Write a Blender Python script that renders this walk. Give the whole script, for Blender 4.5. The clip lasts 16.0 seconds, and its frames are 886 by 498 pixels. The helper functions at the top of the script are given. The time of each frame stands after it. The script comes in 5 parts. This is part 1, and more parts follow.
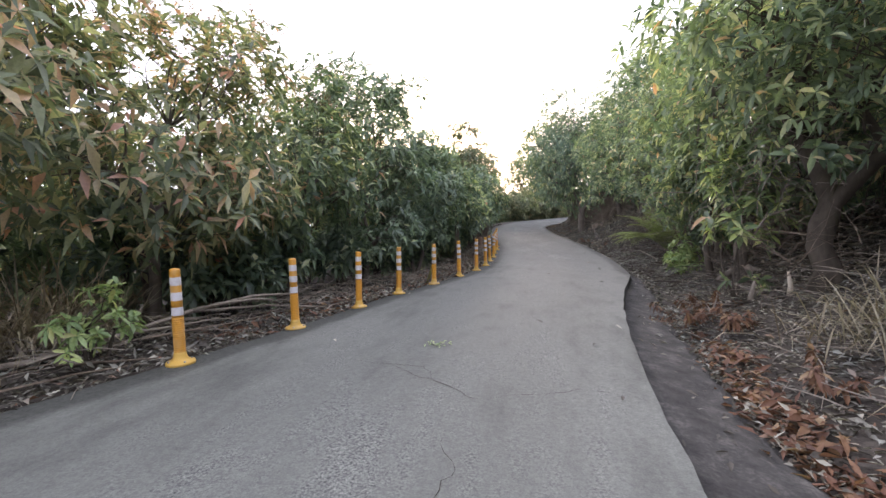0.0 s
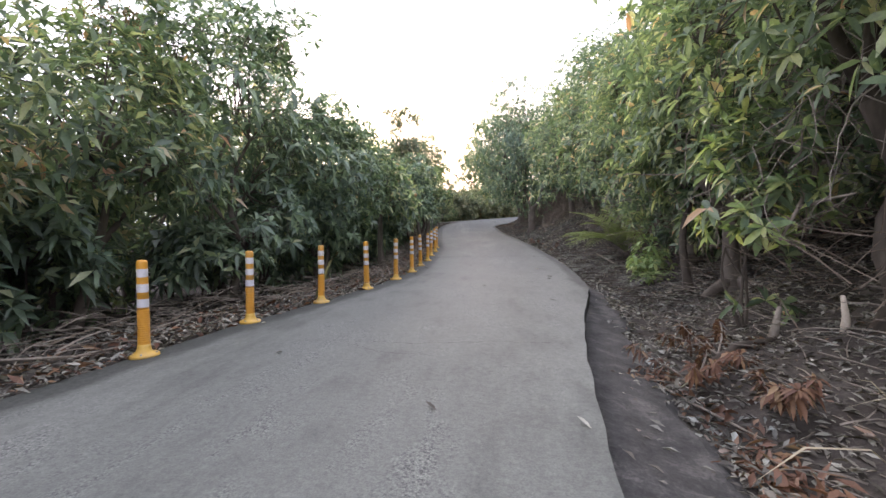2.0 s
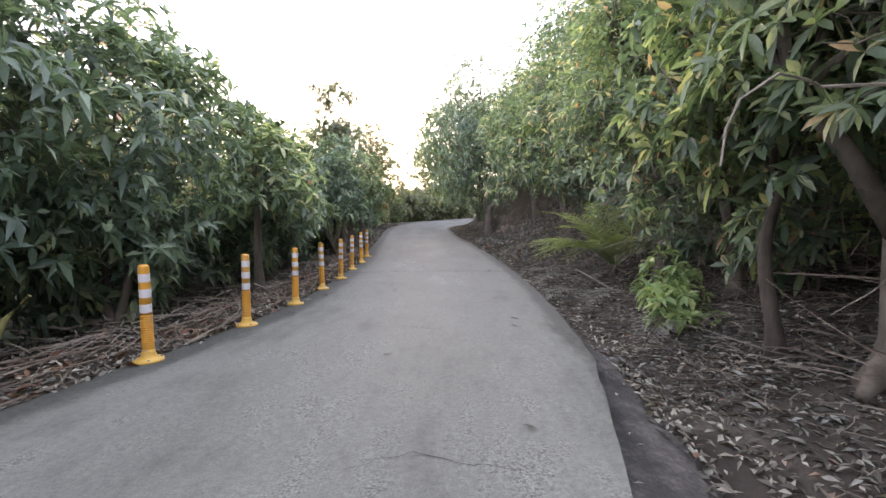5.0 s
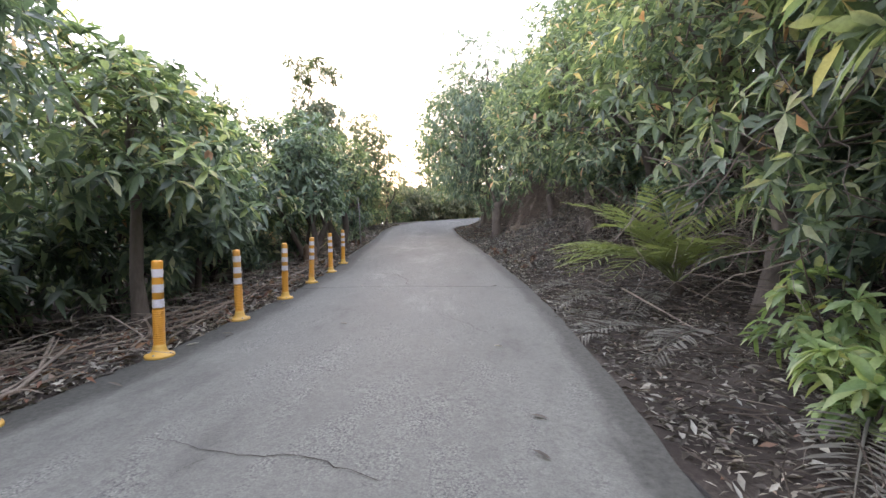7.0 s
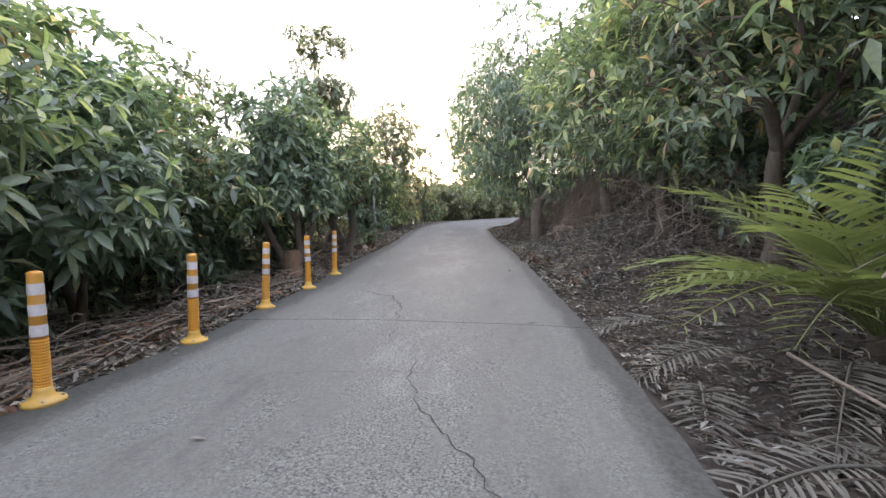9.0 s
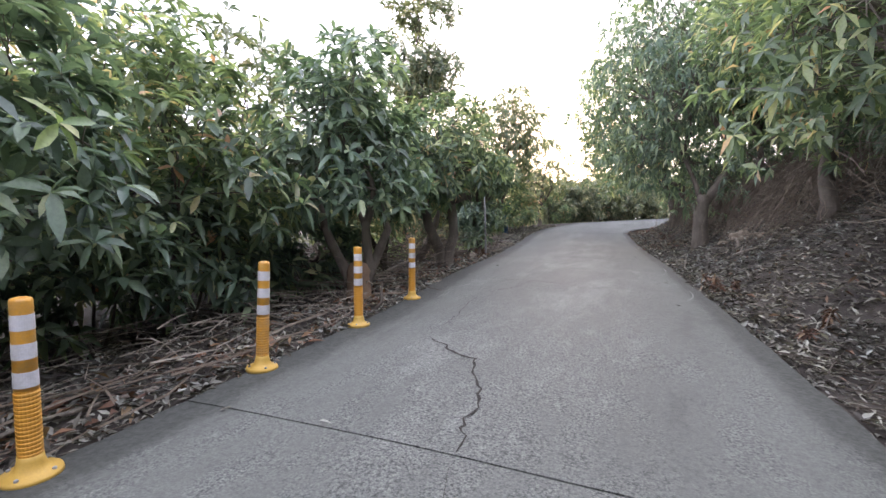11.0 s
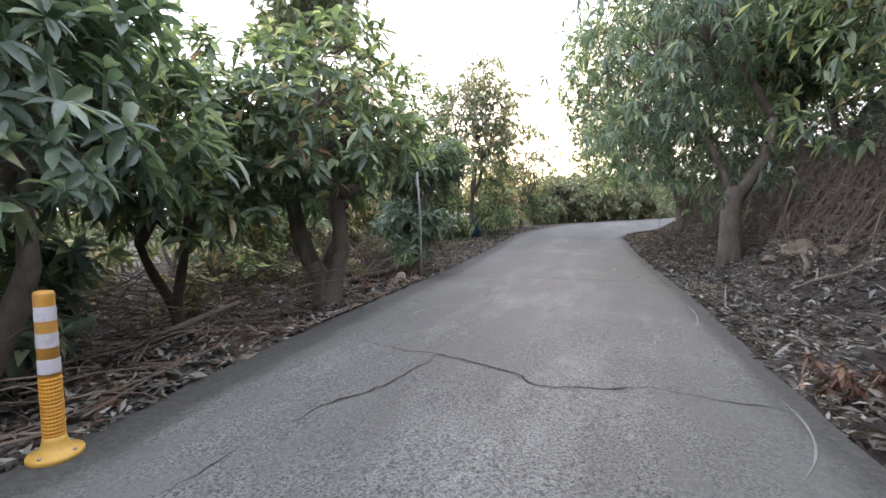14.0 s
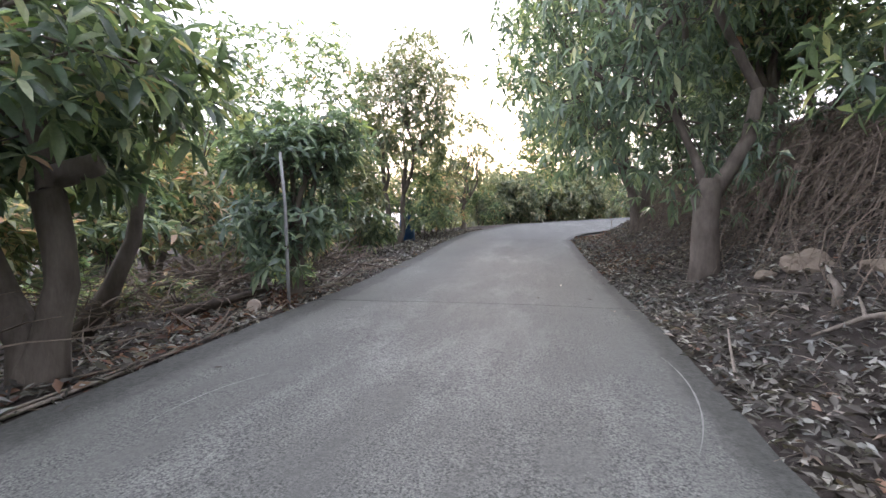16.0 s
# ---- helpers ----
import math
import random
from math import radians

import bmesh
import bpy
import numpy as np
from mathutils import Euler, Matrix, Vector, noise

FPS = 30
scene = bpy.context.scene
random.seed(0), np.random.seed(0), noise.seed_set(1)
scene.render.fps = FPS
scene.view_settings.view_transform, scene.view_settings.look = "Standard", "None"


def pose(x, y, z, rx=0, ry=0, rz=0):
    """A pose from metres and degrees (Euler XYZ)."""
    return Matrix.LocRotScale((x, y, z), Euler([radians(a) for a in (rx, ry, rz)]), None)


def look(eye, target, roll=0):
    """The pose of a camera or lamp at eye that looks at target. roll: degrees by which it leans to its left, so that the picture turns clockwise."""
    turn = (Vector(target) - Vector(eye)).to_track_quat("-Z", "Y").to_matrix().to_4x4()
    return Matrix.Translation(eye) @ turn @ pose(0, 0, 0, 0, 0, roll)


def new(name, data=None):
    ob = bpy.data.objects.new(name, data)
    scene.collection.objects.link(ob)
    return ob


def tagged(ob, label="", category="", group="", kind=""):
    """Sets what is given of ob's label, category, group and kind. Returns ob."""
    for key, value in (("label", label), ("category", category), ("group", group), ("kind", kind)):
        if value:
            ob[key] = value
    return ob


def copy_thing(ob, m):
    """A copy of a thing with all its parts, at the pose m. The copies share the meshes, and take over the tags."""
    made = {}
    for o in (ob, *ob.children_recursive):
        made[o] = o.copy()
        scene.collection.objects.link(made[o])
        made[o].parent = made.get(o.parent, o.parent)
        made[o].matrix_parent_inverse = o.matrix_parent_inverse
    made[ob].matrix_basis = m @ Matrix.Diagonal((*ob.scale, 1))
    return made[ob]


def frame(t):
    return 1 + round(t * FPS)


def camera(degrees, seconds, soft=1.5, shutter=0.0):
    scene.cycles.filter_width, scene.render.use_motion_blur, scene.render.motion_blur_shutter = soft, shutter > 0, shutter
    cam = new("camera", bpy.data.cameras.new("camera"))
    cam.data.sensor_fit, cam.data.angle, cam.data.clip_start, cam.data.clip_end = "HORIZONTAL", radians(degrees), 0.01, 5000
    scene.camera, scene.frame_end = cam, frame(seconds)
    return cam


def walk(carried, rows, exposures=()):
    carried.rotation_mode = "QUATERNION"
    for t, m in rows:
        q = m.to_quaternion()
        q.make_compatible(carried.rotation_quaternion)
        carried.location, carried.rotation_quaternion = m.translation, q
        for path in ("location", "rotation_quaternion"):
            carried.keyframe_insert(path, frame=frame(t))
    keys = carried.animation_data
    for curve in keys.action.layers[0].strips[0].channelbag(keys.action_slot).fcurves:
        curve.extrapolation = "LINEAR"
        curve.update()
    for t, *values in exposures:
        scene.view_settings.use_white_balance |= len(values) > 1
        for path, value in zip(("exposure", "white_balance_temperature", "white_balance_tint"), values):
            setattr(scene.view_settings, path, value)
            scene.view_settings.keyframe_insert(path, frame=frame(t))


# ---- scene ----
cam = camera(88.9, 16.0)
METRES, EYE, TILT, LEAN, TURN = 21.0, 1.17, 0.0, 0.0, 11.7
ROWS = [
    (0.0, 0.0, 0.0, 0.0, -0.06, -3.5, 1.04),
    (0.5, 0.0127, 0.0294, -0.0026, -0.72, -3.57, 0.92),
    (1.0, 0.0232, 0.0591, -0.0037, -2.21, -3.65, 0.74),
    (1.5, 0.034, 0.0898, -0.0049, -4.07, -3.66, 0.58),
    (2.0, 0.0422, 0.1184, -0.0047, -5.69, -3.65, 0.44),
    (2.5, 0.0505, 0.1496, -0.0038, -6.83, -3.68, 0.3),
    (3.0, 0.0576, 0.1776, -0.004, -7.96, -3.61, 0.18),
    (3.5, 0.0675, 0.2052, -0.0044, -9.25, -3.56, 0.19),
    (4.0, 0.0763, 0.2323, -0.0045, -10.6, -3.54, 0.2),
    (6.5, 0.1285, 0.3798, -0.006, -10.9, -3.56, 0.1),
    (7.0, 0.1368, 0.4106, -0.0072, -9.65, -3.51, 0.1),
    (7.5, 0.1469, 0.4389, -0.0083, -8.42, -3.48, 0.11),
    (8.0, 0.1566, 0.4697, -0.0078, -7.16, -3.51, 0.06),
    (8.5, 0.1656, 0.4993, -0.0083, -6.02, -3.53, -0.04),
    (9.0, 0.1724, 0.5311, -0.0078, -4.71, -3.54, -0.13),
    (9.5, 0.1763, 0.5616, -0.0088, -2.11, -3.51, -0.26),
    (10.0, 0.1778, 0.5938, -0.0082, 2.68, -3.53, -0.43),
    (12.5, 0.1986, 0.7517, -0.0021, 16.26, -3.65, -0.52),
    (13.0, 0.2051, 0.7836, -0.0019, 14.19, -3.64, -0.47),
    (13.5, 0.2082, 0.8148, -0.0016, 12.09, -3.67, -0.41),
    (14.0, 0.2149, 0.8456, -0.0003, 10.32, -3.67, -0.36),
    (14.5, 0.2189, 0.8756, 0.0005, 9.02, -3.62, -0.36),
    (15.0, 0.2268, 0.904, -0.0001, 7.83, -3.58, -0.29),
    (15.5, 0.2335, 0.9351, 0.0008, 6.43, -3.65, -0.28),
    (16.0, 0.2405, 0.9654, 0.0017, 4.61, -3.71, -0.28),
]
walk(cam, [(t, pose(0, 0, EYE, TILT, LEAN, TURN) @ pose(METRES * x, METRES * y, METRES * z, 90 + pitch, roll, yaw)) for t, x, y, z, yaw, pitch, roll in ROWS],
     exposures=[(0.0, 1.8, 6150, 20), (4.0, 2.1, 6150, 20), (8.0, 2.22, 6090, 20), (16.0, 2.32, 6050, 20)])

# ---- light ----
SUN_AZ, SUN_EL = -10.0, 7.0          # degrees from +y towards +x, and above the horizon
world = bpy.data.worlds.new("hazy_dusk_sky")
scene.world = world
world.use_nodes = True
wn, wl = world.node_tree.nodes, world.node_tree.links
bg = wn["Background"]
sky = wn.new("ShaderNodeTexSky")
sky.sky_type, sky.sun_disc = "NISHITA", False
sky.sun_elevation, sky.sun_rotation = radians(SUN_EL), radians(SUN_AZ)
sky.air_density, sky.dust_density, sky.ozone_density = 1.0, 6.0, 1.0
veil = wn.new("ShaderNodeMix")
veil.data_type = "RGBA"
veil.inputs[0].default_value = 0.72
veil.inputs[7].default_value = (8.6, 8.65, 9.3, 1)
wl.new(sky.outputs[0], veil.inputs[6])
wl.new(veil.outputs[2], bg.inputs[0])
bg.inputs[1].default_value = 0.12
sun_data = bpy.data.lights.new("low_hazy_sun", "SUN")
sun_data.energy, sun_data.angle, sun_data.color = 1.5, radians(16), (1.0, 0.86, 0.68)
sun = new("low_hazy_sun", sun_data)
sun.matrix_world = look((60 * math.sin(radians(SUN_AZ)), 60, 60 * math.tan(radians(SUN_EL + 3))), (0, 0, 0))


# ---- materials ----
def nodes_of(name):
    m = bpy.data.materials.new(name)
    m.use_nodes = True
    t = m.node_tree
    return m, t.nodes, t.links, t.nodes["Principled BSDF"]


def ramp(n, stops, mode="LINEAR"):
    r = n.new("ShaderNodeValToRGB")
    r.color_ramp.interpolation = mode
    e = r.color_ramp.elements
    while len(e) < len(stops):
        e.new(0.5)
    for el, (p, c) in zip(e, stops):
        el.position, el.color = p, (*c, 1) if len(c) == 3 else c
    return r


def tex(n, l, scale, detail=6, rough=0.6, coord="Object", distort=0.0):
    c = n.new("ShaderNodeTexCoord")
    t = n.new("ShaderNodeTexNoise")
    t.inputs["Scale"].default_value, t.inputs["Detail"].default_value = scale, detail
    t.inputs["Roughness"].default_value, t.inputs["Distortion"].default_value = rough, distort
    l.new(c.outputs[coord], t.inputs["Vector"])
    return t


def mix(n, l, a, b, f, mode="MIX"):
    m = n.new("ShaderNodeMix")
    m.data_type, m.blend_type = "RGBA", mode
    for sock, v in ((m.inputs[6], a), (m.inputs[7], b), (m.inputs[0], f)):
        if hasattr(v, "is_output"):
            l.new(v, sock)
        else:
            sock.default_value = v if isinstance(v, (int, float)) else (*v, 1)
    return m.outputs[2]


def maths(n, l, op, a, b=0.0, clamp=False):
    m = n.new("ShaderNodeMath")
    m.operation, m.use_clamp = op, clamp
    for sock, v in zip(m.inputs, (a, b)):
        if hasattr(v, "is_output"):
            l.new(v, sock)
        else:
            sock.default_value = v
    return m.outputs[0]


def bump(n, l, height, strength, dist, bsdf):
    b = n.new("ShaderNodeBump")
    b.inputs["Strength"].default_value, b.inputs["Distance"].default_value = strength, dist
    l.new(height, b.inputs["Height"])
    l.new(b.outputs[0], bsdf.inputs["Normal"])


def mottled(name, stops, scale=4.0, fine=60.0, rough=0.85, relief=0.4, dist=0.01, spec=0.3):
    """A dull surface with colour at two scales and fine relief."""
    m, n, l, p = nodes_of(name)
    a, b = tex(n, l, scale, 8, 0.65), tex(n, l, fine, 4, 0.7)
    f = maths(n, l, "ADD", maths(n, l, "MULTIPLY", a.outputs[0], 0.65), maths(n, l, "MULTIPLY", b.outputs[0], 0.35))
    r = ramp(n, stops)
    l.new(f, r.inputs[0])
    l.new(r.outputs[0], p.inputs["Base Color"])
    p.inputs["Roughness"].default_value, p.inputs["Specular IOR Level"].default_value = rough, spec
    bump(n, l, f, relief, dist, p)
    return m


def leafy(name, stops, through_light=0.5, gloss=0.4, mottling=0.35):
    """Leaves: each one its own shade, a paler glow of light through the blade."""
    m, n, l, p = nodes_of(name)
    g = n.new("ShaderNodeNewGeometry")
    r = ramp(n, [(q, tuple(v + (0.3 * c[0] + 0.6 * c[1] + 0.1 * c[2] - v) * 0.2 for v in c)) for q, c in stops])
    l.new(g.outputs["Random Per Island"], r.inputs[0])
    patch = tex(n, l, 0.9, 3, 0.5)
    pr = ramp(n, [(0.35, (0.72, 0.78, 0.75)), (0.65, (1.15, 1.12, 0.95))])
    l.new(patch.outputs[0], pr.inputs[0])
    spots = tex(n, l, 45, 3, 0.6)
    sr = ramp(n, [(0.35, (0.8, 0.8, 0.8)), (0.6, (1.08, 1.08, 1.08))])
    l.new(spots.outputs[0], sr.inputs[0])
    c = mix(n, l, r.outputs[0], pr.outputs[0], 1.0, "MULTIPLY")
    c = mix(n, l, c, sr.outputs[0], mottling * 2, "MULTIPLY")
    l.new(c, p.inputs["Base Color"])
    p.inputs["Roughness"].default_value, p.inputs["Specular IOR Level"].default_value = gloss, 0.6
    t = n.new("ShaderNodeBsdfTranslucent")
    bright = mix(n, l, c, (1.35, 1.35, 0.8), 1.0, "MULTIPLY")
    l.new(bright, t.inputs[0])
    s = n.new("ShaderNodeMixShader")
    s.inputs[0].default_value = through_light
    l.new(p.outputs[0], s.inputs[1])
    l.new(t.outputs[0], s.inputs[2])
    l.new(s.outputs[0], n["Material Output"].inputs[0])
    return m


def concrete_road():
    """Worn grey concrete: patches where the aggregate shows, pale scuffs, dark mossy margins along both edges."""
    m, n, l, p = nodes_of("worn_concrete")
    big, mid, fine, speck = tex(n, l, 0.7, 5, 0.6), tex(n, l, 3.2, 7, 0.65), tex(n, l, 26, 6, 0.7), tex(n, l, 95, 3, 0.6)
    mp = n.new("ShaderNodeMapping")
    mp.inputs["Scale"].default_value = (1.6, 0.55, 1)
    tc = n.new("ShaderNodeTexCoord")
    l.new(tc.outputs["Object"], mp.inputs[0])
    for t in (big, mid):
        l.new(mp.outputs[0], t.inputs["Vector"])
    base = ramp(n, [(0.36, (0.079, 0.083, 0.075)), (0.5, (0.12, 0.126, 0.113)), (0.63, (0.167, 0.174, 0.157))])
    f = maths(n, l, "ADD", maths(n, l, "MULTIPLY", big.outputs[0], 0.6), maths(n, l, "MULTIPLY", mid.outputs[0], 0.4))
    l.new(f, base.inputs[0])
    # exposed stones
    worn = ramp(n, [(0.47, (0, 0, 0)), (0.58, (1, 1, 1))])
    # the surface is more scoured further up the lane
    sep = n.new("ShaderNodeSeparateXYZ")
    l.new(tc.outputs["Object"], sep.inputs[0])
    more = maths(n, l, "MULTIPLY", maths(n, l, "MULTIPLY", maths(n, l, "SUBTRACT", sep.outputs[1], 9.0), 0.09, True), 0.11)
    patchy = maths(n, l, "ADD", maths(n, l, "MULTIPLY", big.outputs[0], 0.5), maths(n, l, "MULTIPLY", mid.outputs[0], 0.5))
    edge = n.new("ShaderNodeAttribute")
    edge.attribute_name = "margin"
    middle = maths(n, l, "MULTIPLY", maths(n, l, "MULTIPLY", maths(n, l, "SUBTRACT", edge.outputs["Fac"], 0.6), 1.2, True), 0.07)
    l.new(maths(n, l, "ADD", maths(n, l, "ADD", maths(n, l, "SUBTRACT", patchy, 0.075), middle), more), worn.inputs[0])
    vc = n.new("ShaderNodeTexCoord")
    v = n.new("ShaderNodeTexVoronoi")
    v.inputs["Scale"].default_value = 115
    l.new(vc.outputs["Object"], v.inputs["Vector"])
    stones = ramp(n, [(0.1, (1.2, 1.19, 1.17)), (0.45, (0.85, 0.85, 0.86)), (0.75, (0.5, 0.51, 0.53))])
    l.new(v.outputs["Distance"], stones.inputs[0])
    wornf = maths(n, l, "MULTIPLY", worn.outputs[0], 0.75)
    c = mix(n, l, base.outputs[0], stones.outputs[0], wornf, "MULTIPLY")
    pit = tex(n, l, 66, 3, 0.55)
    pits = ramp(n, [(0.36, (0.34, 0.34, 0.36)), (0.5, (1.0, 1.0, 1.0)), (0.64, (1.35, 1.35, 1.32))])
    l.new(pit.outputs[0], pits.inputs[0])
    c = mix(n, l, c, pits.outputs[0], maths(n, l, "ADD", maths(n, l, "MULTIPLY", worn.outputs[0], 0.8), 0.05), "MULTIPLY")
    grain = ramp(n, [(0.34, (0.68, 0.68, 0.69)), (0.66, (1.25, 1.25, 1.24))])
    l.new(maths(n, l, "ADD", maths(n, l, "MULTIPLY", fine.outputs[0], 0.5), maths(n, l, "MULTIPLY", speck.outputs[0], 0.5)), grain.inputs[0])
    c = mix(n, l, c, grain.outputs[0], 1.0, "MULTIPLY")
    # moss and dirt along the margins, with a ragged inner line
    a = n.new("ShaderNodeAttribute")
    a.attribute_name = "margin"
    rag = maths(n, l, "ADD", a.outputs["Fac"], maths(n, l, "MULTIPLY", maths(n, l, "SUBTRACT", mid.outputs[0], 0.5), 0.34))
    moss = ramp(n, [(0.26, (1, 1, 1)), (0.34, (0.6, 0.6, 0.6)), (0.4, (0.14, 0.14, 0.14)), (0.58, (0, 0, 0))])
    l.new(rag, moss.inputs[0])
    mosscol = ramp(n, [(0.3, (0.026, 0.028, 0.025)), (0.7, (0.07, 0.074, 0.065))])
    l.new(fine.outputs[0], mosscol.inputs[0])
    c = mix(n, l, c, mosscol.outputs[0], maths(n, l, "MULTIPLY", moss.outputs[0], 0.88))
    l.new(c, p.inputs["Base Color"])
    p.inputs["Roughness"].default_value, p.inputs["Specular IOR Level"].default_value = 0.82, 0.3
    h = maths(n, l, "ADD", maths(n, l, "MULTIPLY", fine.outputs[0], 0.5), maths(n, l, "ADD", maths(n, l, "MULTIPLY", speck.outputs[0], 0.35), maths(n, l, "MULTIPLY", maths(n, l, "MULTIPLY", v.outputs["Distance"], worn.outputs[0]), -0.7)))
    bump(n, l, h, 0.55, 0.008, p)
    return m


def bark_mat(name, dark, pale, scale=9.0):
    m, n, l, p = nodes_of(name)
    c = n.new("ShaderNodeTexCoord")
    mp = n.new("ShaderNodeMapping")
    mp.inputs["Scale"].default_value = (1, 1, 0.3)
    l.new(c.outputs["Object"], mp.inputs[0])
    a, b = tex(n, l, scale, 8, 0.7), tex(n, l, 2.2, 4, 0.6)
    l.new(mp.outputs[0], a.inputs["Vector"])
    r = ramp(n, [(0.3, dark), (0.7, pale)])
    l.new(maths(n, l, "ADD", maths(n, l, "MULTIPLY", a.outputs[0], 0.55), maths(n, l, "MULTIPLY", b.outputs[0], 0.45)), r.inputs[0])
    l.new(r.outputs[0], p.inputs["Base Color"])
    p.inputs["Roughness"].default_value, p.inputs["Specular IOR Level"].default_value = 0.9, 0.2
    bump(n, l, a.outputs[0], 0.8, 0.02, p)
    return m


def plastic(name, colour, worn, rough=0.45):
    m, n, l, p = nodes_of(name)
    a, b = tex(n, l, 14, 6, 0.7), tex(n, l, 120, 3, 0.6)
    info = n.new("ShaderNodeObjectInfo")
    r = ramp(n, [(0.46, (0, 0, 0)), (0.74, (1, 1, 1))])
    l.new(maths(n, l, "ADD", a.outputs[0], maths(n, l, "MULTIPLY", maths(n, l, "SUBTRACT", info.outputs["Random"], 0.6), 0.22)), r.inputs[0])
    c = mix(n, l, colour, worn, maths(n, l, "MULTIPLY", r.outputs[0], 0.7))
    g = ramp(n, [(0.3, (0.9, 0.9, 0.9)), (0.7, (1.05, 1.05, 1.05))])
    l.new(b.outputs[0], g.inputs[0])
    c = mix(n, l, c, g.outputs[0], 1.0, "MULTIPLY")
    l.new(c, p.inputs["Base Color"])
    p.inputs["Roughness"].default_value = rough
    bump(n, l, b.outputs[0], 0.12, 0.002, p)
    return m


ROAD = concrete_road()
SOIL = mottled("brown_soil", [(0.25, (0.02, 0.017, 0.015)), (0.5, (0.05, 0.043, 0.037)), (0.72, (0.13, 0.114, 0.096))], 1.6, 38, 0.95, 0.8, 0.03, 0.15)
TAR = mottled("dark_weathered_shoulder", [(0.32, (0.022, 0.021, 0.021)), (0.52, (0.06, 0.058, 0.055)), (0.7, (0.15, 0.142, 0.128))], 5.0, 48, 0.95, 1.0, 0.03, 0.25)
CRACK = mottled("dark_crack_fill", [(0.3, (0.012, 0.011, 0.01)), (0.7, (0.04, 0.036, 0.03))], 12, 90, 0.95)
SCUFF = mottled("pale_scuff", [(0.3, (0.16, 0.165, 0.155)), (0.7, (0.24, 0.245, 0.23))], 8, 70, 0.85, 0.5, 0.006)
BARK = bark_mat("grey_brown_bark", (0.05, 0.042, 0.034), (0.2, 0.172, 0.142))
BARK_TAN = bark_mat("bare_tan_bark", (0.12, 0.08, 0.055), (0.26, 0.18, 0.125))
BARK_DARK = bark_mat("dark_bark", (0.03, 0.025, 0.02), (0.12, 0.1, 0.08))
STICK = bark_mat("dry_grey_wood", (0.1, 0.085, 0.068), (0.33, 0.29, 0.24), 20)
VINE = bark_mat("dry_vine", (0.07, 0.055, 0.042), (0.24, 0.195, 0.15), 20)
CUTWOOD = mottled("pale_cut_wood", [(0.3, (0.3, 0.25, 0.19)), (0.7, (0.5, 0.44, 0.36))], 20, 90, 0.8)
LEAF = leafy("mango_leaf", [(0.0, (0.073, 0.118, 0.084)), (0.3, (0.117, 0.184, 0.119)), (0.6, (0.168, 0.247, 0.149)), (0.82, (0.261, 0.343, 0.192)), (0.95, (0.477, 0.506, 0.281)), (0.993, (0.604, 0.368, 0.234)), (1.0, (0.629, 0.284, 0.205))])
LEAF_DARK = leafy("deep_green_leaf", [(0.0, (0.080, 0.129, 0.104)), (0.4, (0.125, 0.200, 0.149)), (0.75, (0.170, 0.260, 0.181)), (0.95, (0.283, 0.378, 0.240)), (1.0, (0.509, 0.534, 0.331))], 0.4)
# yellow and rusty tones put the low sun's orange glow into the leaf colour
LEAF_WARM = leafy("warm_lit_mango_leaf", [(0.0, (0.092, 0.129, 0.089)), (0.35, (0.174, 0.225, 0.134)), (0.6, (0.277, 0.312, 0.176)), (0.8, (0.456, 0.419, 0.245)), (0.92, (0.614, 0.403, 0.282)), (1.0, (0.654, 0.287, 0.233))])
LEAF_YOUNG = leafy("young_bright_leaf", [(0.0, (0.155, 0.259, 0.097)), (0.5, (0.257, 0.390, 0.136)), (0.9, (0.37, 0.47, 0.17)), (1.0, (0.42, 0.42, 0.15))], 0.4)
# aerial haze over the far trees is painted in as a paler leaf colour
LEAF_HAZE = leafy("hazy_far_leaf", [(0.0, (0.099, 0.138, 0.088)), (0.5, (0.173, 0.213, 0.130)), (0.85, (0.283, 0.293, 0.182)), (1.0, (0.407, 0.333, 0.229))], 0.4)
BLOSSOM = leafy("rusty_blossom", [(0.0, (0.13, 0.075, 0.035)), (0.5, (0.22, 0.13, 0.06)), (1.0, (0.3, 0.2, 0.1))], 0.3, 0.8)
PALM = leafy("palm_leaflet", [(0.0, (0.15, 0.22, 0.07)), (0.5, (0.25, 0.32, 0.11)), (0.9, (0.37, 0.4, 0.16)), (1.0, (0.472, 0.402, 0.247))], 0.4, 0.35)
PALM_DEAD = leafy("dead_palm_leaflet", [(0.0, (0.07, 0.064, 0.056)), (0.6, (0.15, 0.14, 0.125)), (1.0, (0.27, 0.258, 0.235))], 0.15, 0.8)
LITTER = leafy("dry_fallen_leaf", [(0.0, (0.04, 0.033, 0.028)), (0.3, (0.08, 0.068, 0.058)), (0.55, (0.14, 0.126, 0.113)), (0.78, (0.24, 0.228, 0.213)), (0.94, (0.37, 0.362, 0.348)), (1.0, (0.2, 0.083, 0.038))], 0.12, 0.75)
RUST_LEAF = leafy("rust_brown_dead_leaf", [(0.0, (0.085, 0.032, 0.018)), (0.5, (0.15, 0.06, 0.03)), (0.85, (0.22, 0.105, 0.052)), (1.0, (0.3, 0.19, 0.1))], 0.2, 0.7)
STRAW = leafy("straw_grass", [(0.0, (0.16, 0.12, 0.085)), (0.6, (0.29, 0.24, 0.175)), (1.0, (0.4, 0.35, 0.27))], 0.2, 0.8)
YELLOW = plastic("faded_yellow_plastic", (0.56, 0.27, 0.028), (0.36, 0.24, 0.1))
BASE_YELLOW = plastic("chalky_yellow_plastic", (0.5, 0.31, 0.055), (0.3, 0.23, 0.12), 0.6)
